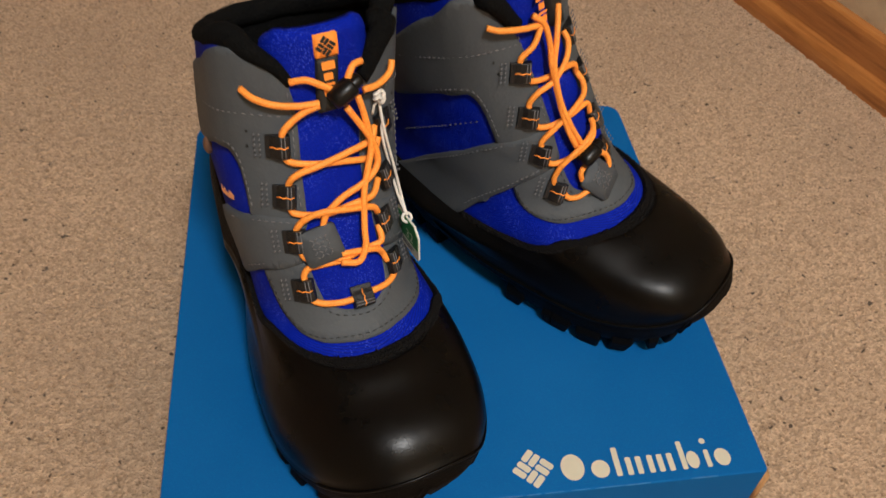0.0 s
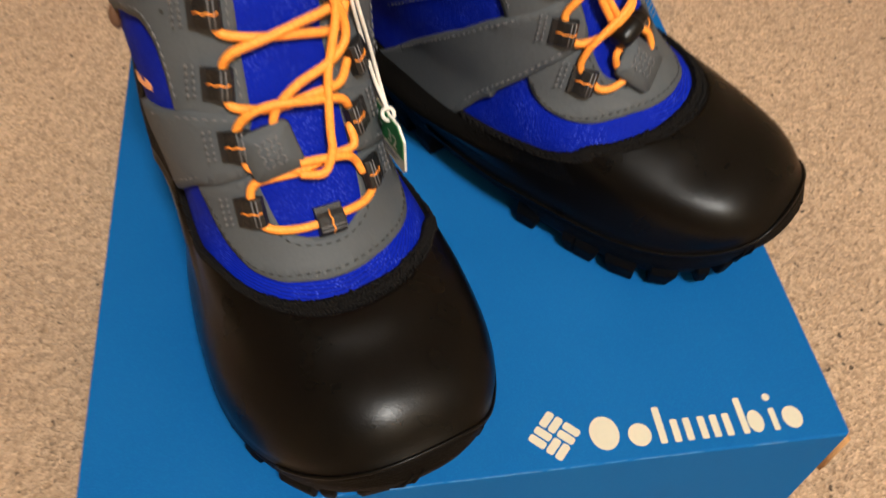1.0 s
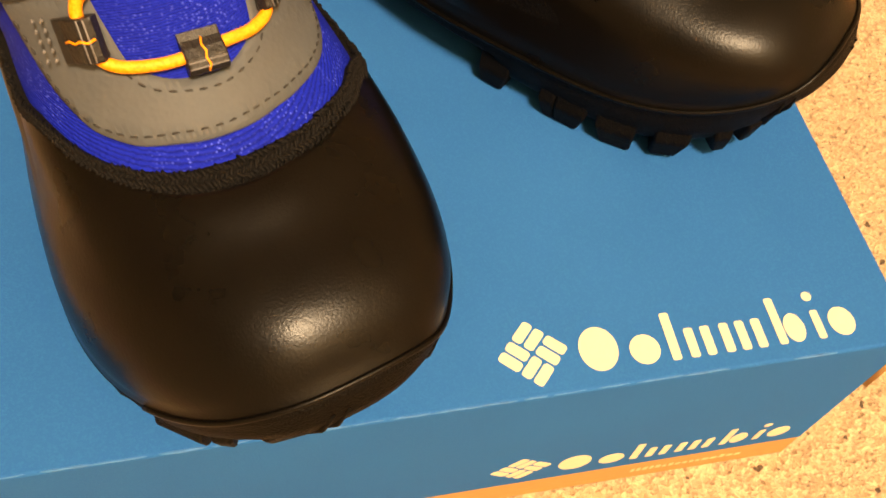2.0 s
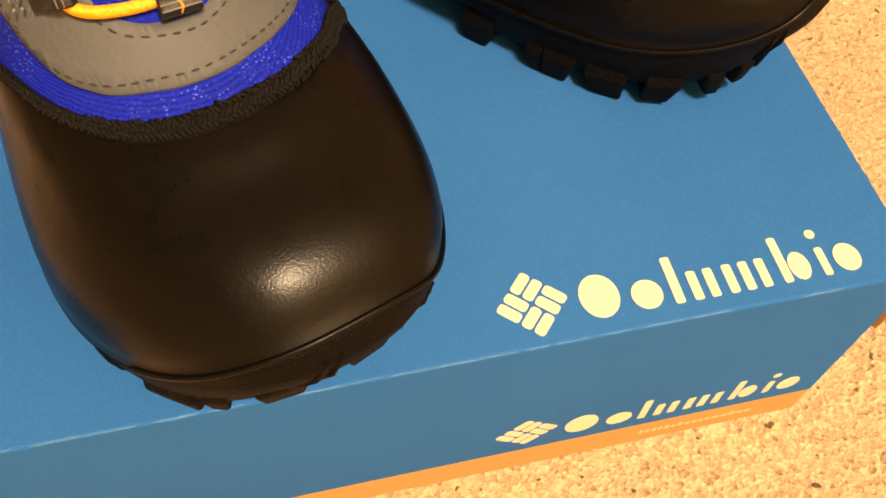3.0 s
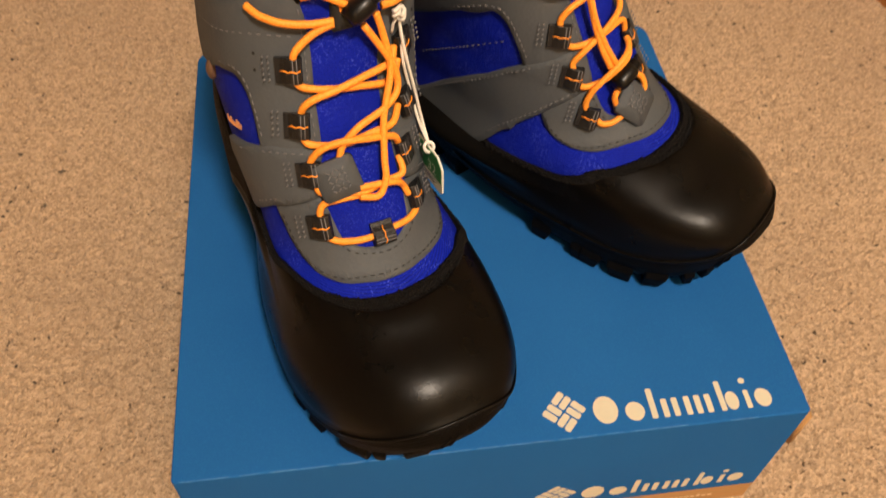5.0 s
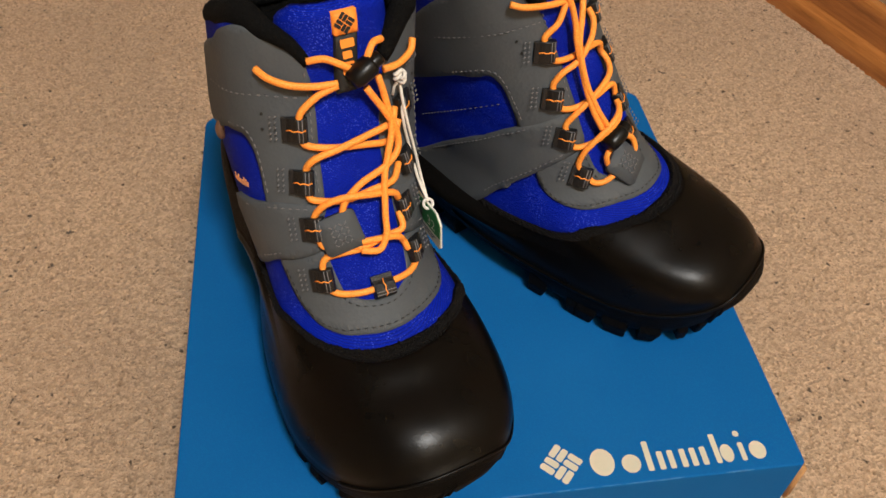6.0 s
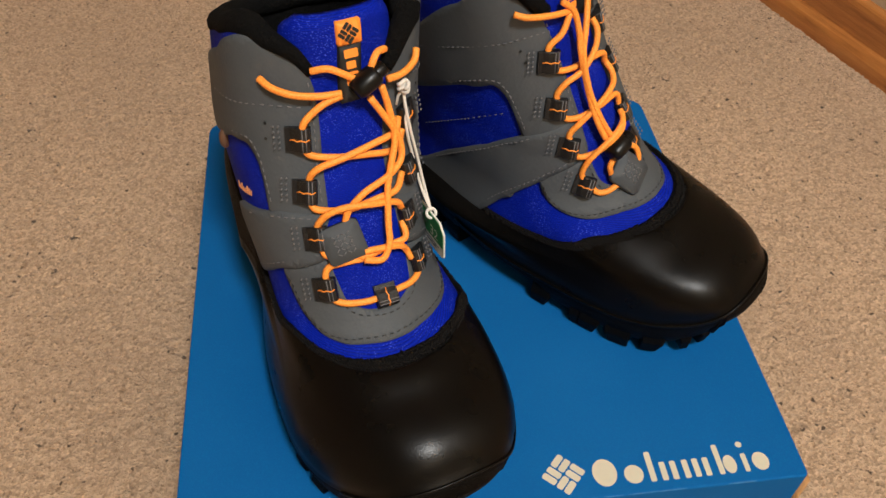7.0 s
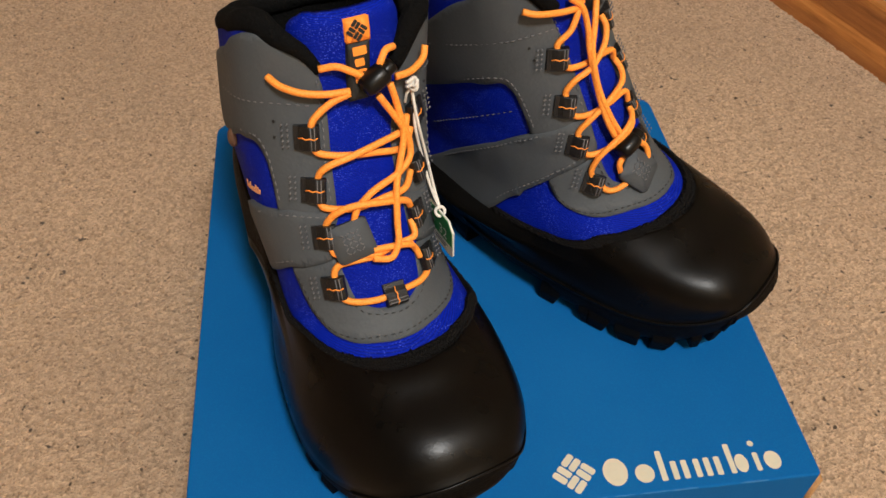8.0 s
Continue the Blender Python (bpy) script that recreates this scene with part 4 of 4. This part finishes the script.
def lacing_worn_label(b):
    """The boot with the hang tag: cord lock at the top."""
    for th, s, tn in ((0.485, 0.763, 0), (0.485, 0.657, 0), (0.450, 0.567, 8), (0.460, 0.465, 12)):
        webbing(b, th, s, tn, 1)
    for th, s, tn in ((-0.54, 0.456, -14), (-0.47, 0.554, -5), (-0.57, 0.636, 0), (-0.58, 0.747, 0)):
        webbing(b, th, s, tn, -1)
    webbing(b, -0.06, 0.436, 84, -1, 0.95, False)
    for c in (
        [(0.827, 0.882, 0.0025), (0.672, 0.869, 0.0045), (0.471, 0.857, 0.0053), (0.261, 0.850, 0.0053), (0.082, 0.847, 0.0053)],
        [(0.424, 0.739, 0.0025), (0.434, 0.770, 0.0025), (0.415, 0.795, 0.0046), (0.342, 0.813, 0.0046), (0.221, 0.831, 0.0046), (0.082, 0.843, 0.0053)],
        [(0.313, 0.900, 0.0030), (0.178, 0.904, 0.0053), (0.069, 0.889, 0.0064), (-0.015, 0.868, 0.0067)],
        [(-0.082, 0.874, 0.0075), (-0.100, 0.901, 0.0083), (-0.155, 0.916, 0.0067), (-0.252, 0.913, 0.0045)],
        [(-0.244, 0.852, 0.0067), (-0.410, 0.851, 0.0067), (-0.580, 0.861, 0.0060), (-0.640, 0.882, 0.0053)],
        [(0.425, 0.764, 0.0025), (0.417, 0.738, 0.0030), (0.340, 0.727, 0.0030), (0.146, 0.718, 0.0030), (-0.049, 0.709, 0.0030), (-0.358, 0.694, 0.0030), (-0.474, 0.726, 0.0030)],
        [(0.422, 0.653, 0.0025), (0.422, 0.681, 0.0025), (0.329, 0.703, 0.0046), (0.115, 0.716, 0.0046), (-0.090, 0.727, 0.0046), (-0.333, 0.734, 0.0046), (-0.437, 0.753, 0.0025)],
        [(0.422, 0.663, 0.0025), (0.433, 0.632, 0.0030), (0.357, 0.622, 0.0030), (0.116, 0.616, 0.0030), (-0.109, 0.622, 0.0046), (-0.302, 0.622, 0.0046), (-0.439, 0.641, 0.0025)],
        [(0.174, 0.586, 0.0030), (0.122, 0.616, 0.0046), (-0.004, 0.642, 0.0062), (-0.206, 0.656, 0.0062), (-0.350, 0.672, 0.0062), (-0.379, 0.700, 0.0062), (-0.304, 0.743, 0.0067), (-0.084, 0.827, 0.0075)],
        [(-0.189, 0.843, 0.0067), (-0.245, 0.798, 0.0067), (-0.305, 0.731, 0.0067), (-0.247, 0.675, 0.0067), (-0.198, 0.637, 0.0062), (-0.162, 0.569, 0.0062), (-0.153, 0.536, 0.0062), (-0.085, 0.509, 0.0053), (0.056, 0.517, 0.0046)],
        [(0.400, 0.564, 0.0025), (0.419, 0.589, 0.0025), (0.317, 0.613, 0.0046), (0.155, 0.624, 0.0062), (-0.028, 0.618, 0.0062), (-0.284, 0.600, 0.0046), (-0.385, 0.577, 0.0025)],
        [(0.410, 0.564, 0.0025), (0.384, 0.537, 0.0030), (0.298, 0.532, 0.0030)],
        [(0.046, 0.533, 0.0046), (-0.099, 0.528, 0.0046), (-0.272, 0.516, 0.0046), (-0.380, 0.495, 0.0025), (-0.427, 0.470, 0.0025)],
        [(-0.368, 0.554, 0.0025), (-0.350, 0.525, 0.0045), (-0.211, 0.523, 0.0025), (0.009, 0.522, 0.0034), (0.106, 0.526, 0.0030)],
        [(0.404, 0.465, 0.0025), (0.422, 0.491, 0.0025), (0.371, 0.510, 0.0025), (0.259, 0.517, 0.0025), (0.051, 0.518, 0.0025)],
        [(0.413, 0.473, 0.0025), (0.412, 0.447, 0.0025), (0.330, 0.437, 0.0025), (0.172, 0.435, 0.0025), (0.032, 0.435, 0.0025), (-0.142, 0.436, 0.0025), (-0.353, 0.430, 0.0025), (-0.483, 0.434, 0.0025), (-0.461, 0.459, 0.0025)],
    ):
        b.lace(c)
    cord_lock(b, -0.068, 0.868, 0.0083, 28)
    lace_keeper(b, 0.205, 0.558, 0.0051, 14, 0.0082, 0.0078)


def lacing_plain(b):
    """The other boot: cord lock drawn down to the toe."""
    for th, s, tn in ((-0.60, 0.753, -4), (-0.70, 0.634, -6), (-0.73, 0.531, -8), (-0.72, 0.426, -14)):
        webbing(b, th, s, tn, 1)
    for th, s, tn in ((0.25, 0.778, 4), (0.27, 0.670, 6), (0.12, 0.565, 8), (0.03, 0.490, 16)):
        webbing(b, th, s, tn, -1)
    for c in (
        [(-0.857, 0.888, 0.0045), (-0.719, 0.878, 0.0053), (-0.465, 0.867, 0.0053), (-0.221, 0.856, 0.0053)],
        [(-0.556, 0.751, 0.0025), (-0.552, 0.785, 0.0025), (-0.379, 0.812, 0.0046), (-0.257, 0.844, 0.0053), (-0.193, 0.864, 0.0053)],
        [(-0.556, 0.761, 0.0025), (-0.537, 0.728, 0.0030), (-0.347, 0.719, 0.0030), (-0.135, 0.722, 0.0046), (0.054, 0.711, 0.0046), (0.113, 0.684, 0.0025)],
        [(-0.642, 0.635, 0.0025), (-0.635, 0.665, 0.0025), (-0.498, 0.693, 0.0046), (-0.283, 0.711, 0.0062), (-0.065, 0.740, 0.0062), (0.070, 0.768, 0.0045), (0.103, 0.795, 0.0025)],
        [(-0.643, 0.645, 0.0025), (-0.647, 0.610, 0.0030), (-0.476, 0.604, 0.0030), (-0.232, 0.613, 0.0046), (0.011, 0.612, 0.0046), (0.048, 0.578, 0.0025)],
        [(-0.665, 0.536, 0.0025), (-0.667, 0.564, 0.0025), (-0.482, 0.597, 0.0046), (-0.250, 0.621, 0.0062), (-0.017, 0.638, 0.0062), (0.096, 0.657, 0.0045), (0.121, 0.684, 0.0025)],
        [(-0.665, 0.542, 0.0025), (-0.672, 0.507, 0.0030), (-0.491, 0.509, 0.0030), (-0.318, 0.529, 0.0067), (-0.150, 0.545, 0.0075), (-0.055, 0.562, 0.0060), (-0.013, 0.575, 0.0045)],
        [(-0.663, 0.429, 0.0025), (-0.692, 0.456, 0.0025), (-0.605, 0.491, 0.0046), (-0.486, 0.516, 0.0062), (-0.260, 0.545, 0.0083), (-0.112, 0.558, 0.0075), (-0.022, 0.570, 0.0053)],
        [(-0.296, 0.889, 0.0053), (-0.207, 0.855, 0.0067), (-0.213, 0.797, 0.0067), (-0.264, 0.749, 0.0067), (-0.338, 0.649, 0.0067), (-0.365, 0.585, 0.0067), (-0.352, 0.542, 0.0067)],
        [(0.017, 0.881, 0.0060), (-0.027, 0.849, 0.0067), (-0.137, 0.801, 0.0075), (-0.252, 0.747, 0.0075), (-0.325, 0.662, 0.0075), (-0.327, 0.595, 0.0075), (-0.297, 0.544, 0.0075)],
        [(-0.663, 0.437, 0.0025), (-0.634, 0.409, 0.0025), (-0.533, 0.407, 0.0025), (-0.384, 0.418, 0.0025)],
        [(-0.406, 0.438, 0.0025), (-0.410, 0.469, 0.0053), (-0.343, 0.487, 0.0060)],
        [(-0.091, 0.495, 0.0053), (-0.034, 0.477, 0.0053), (-0.030, 0.453, 0.0045), (-0.074, 0.441, 0.0025)],
    ):
        b.lace(c)
    cord_lock(b, -0.249, 0.512, 0.0071, 20)
    lace_keeper(b, -0.211, 0.436, 0.0049, 38, 0.0084, 0.0088)


def winter_boot(mir):
    b = Boot(mir)
    sole(b)
    shell(b)
    tong = upper(b)
    overlays(b)
    tongue_label(b, tong)
    if mir > 0:
        lacing_worn_label(b)
        tagged(b.ob, "black, grey and blue winter boot with tagged orange laces", "boot", "pair of winter boots")
    else:
        lacing_plain(b)
        tagged(b.ob, "black, grey and blue winter boot turned outward on the box", "boot", "pair of winter boots")
    return b


boots = [winter_boot(1), winter_boot(-1)]


# ---- hang tag ----
def hang_tag():
    tag = new("hang_tag")
    tag.location = (-0.019, 0.105, 0.158)
    tagged(tag, "green and white size tag hanging from the boot on white cord", "hang tag")
    # card: local x across, z up, thin in y
    z_ax, x_ax = Vector((-0.0210, 0.0383, 0.9990)), Vector((0.3676, -0.9290, 0.0433))
    card_m = Matrix.Translation((-0.0023, -0.0132, 0.0178)) @ Matrix((x_ax, z_ax.cross(x_ax), z_ax)).transposed().to_4x4()
    out = [(-0.0118, -0.0092), (0.0104, -0.0092), (0.0118, -0.0078), (0.0118, 0.0050), (0.0080, 0.0092), (-0.0106, 0.0092), (-0.0118, 0.0080)]
    stand = card_m @ pose(0, 0, 0, 90)
    bm = bmesh.new()
    prism(bm, out, 0.0, 0.0008, stand)
    card = part("card", bm, M_TAG, tag, "white plastic card", smooth=False)
    bm = bmesh.new()
    prism(bm, [(-0.0111, -0.0030), (0.0111, -0.0030), (0.0111, 0.0047), (0.0077, 0.0085), (-0.0103, 0.0085), (-0.0111, 0.0077)], 0.0008, 0.0010, stand)
    part("green_field", bm, M_GREEN, card, "green printed field", smooth=False)
    for x0, y0, x1, y1 in ((-0.0050, -0.0052, 0.0080, -0.0046), (-0.0050, -0.0066, 0.0060, -0.0060), (-0.0100, 0.0010, -0.0030, 0.0018)):
        bm = prism(bmesh.new(), rounded(x0, y0, x1, y1, 0.0002, 2), 0.0010, 0.0012, stand)
        part("print_line", bm, M_STITCH, card, "grey printed line", smooth=False)
    font = bpy.data.curves.new("size_number", "FONT")
    font.body, font.size, font.align_x = "32", 0.0072, "CENTER"
    holder = new("size_number", font)
    me = bpy.data.meshes.new_from_object(holder.evaluated_get(bpy.context.evaluated_depsgraph_get()))
    bpy.data.objects.remove(holder)
    me.materials.append(M_TAG)
    num = new("size_number", me)
    num.parent = card
    num.matrix_local = stand @ pose(0.0040, -0.0016, 0.00115)
    # cord: two strands from the knot down to the eyelet
    off = Vector((-0.019, 0.105, 0.158))
    knot, eye = Vector((-0.0315, 0.1060, 0.2372)), Vector((-0.0217, 0.0920, 0.1853))
    runs = ([(-0.0307, 0.1028, 0.2298), (-0.0292, 0.1007, 0.2212), (-0.0267, 0.1004, 0.2085), (-0.0240, 0.0982, 0.1946)],
            [(-0.0310, 0.1040, 0.2296), (-0.0307, 0.1009, 0.2212), (-0.0284, 0.1013, 0.2079), (-0.0252, 0.0975, 0.1938)])
    for run in runs:
        path = [p - off for p in [knot] + [Vector(v) for v in run] + [eye]]
        part("cord", tube(bmesh.new(), smooth_path(path, 8), 0.00062, 8), M_WHITE, tag, "thin white cord")
    knot, eye = knot - off, eye - off
    bm = bmesh.new()
    ring = [eye + Vector((0.0019 * math.cos(a), 0.0013 * math.sin(a) - 0.0008, 0.0015 * math.sin(a) - 0.0006)) for a in np.linspace(0, 2 * math.pi, 17)[:-1]]
    tube(bm, ring, 0.0007, 8, True)
    part("cord_ring", bm, M_WHITE, tag, "white cord knot round the eyelet")
    bm = bmesh.new()
    turns = [knot + Vector((0.0019 * math.cos(a), 0.0014 * math.sin(2 * a) - 0.001, 0.0019 * math.sin(a) + 0.0003 * a)) for a in np.linspace(0, 4 * math.pi, 40)]
    tube(bm, turns, 0.0008, 8)
    tube(bm, [knot, knot + Vector((-0.002, 0.0, -0.003)), knot + Vector((-0.0028, -0.001, -0.0065))], 0.0006, 8)
    part("cord_knot", bm, M_WHITE, tag, "white cord knot")


hang_tag()
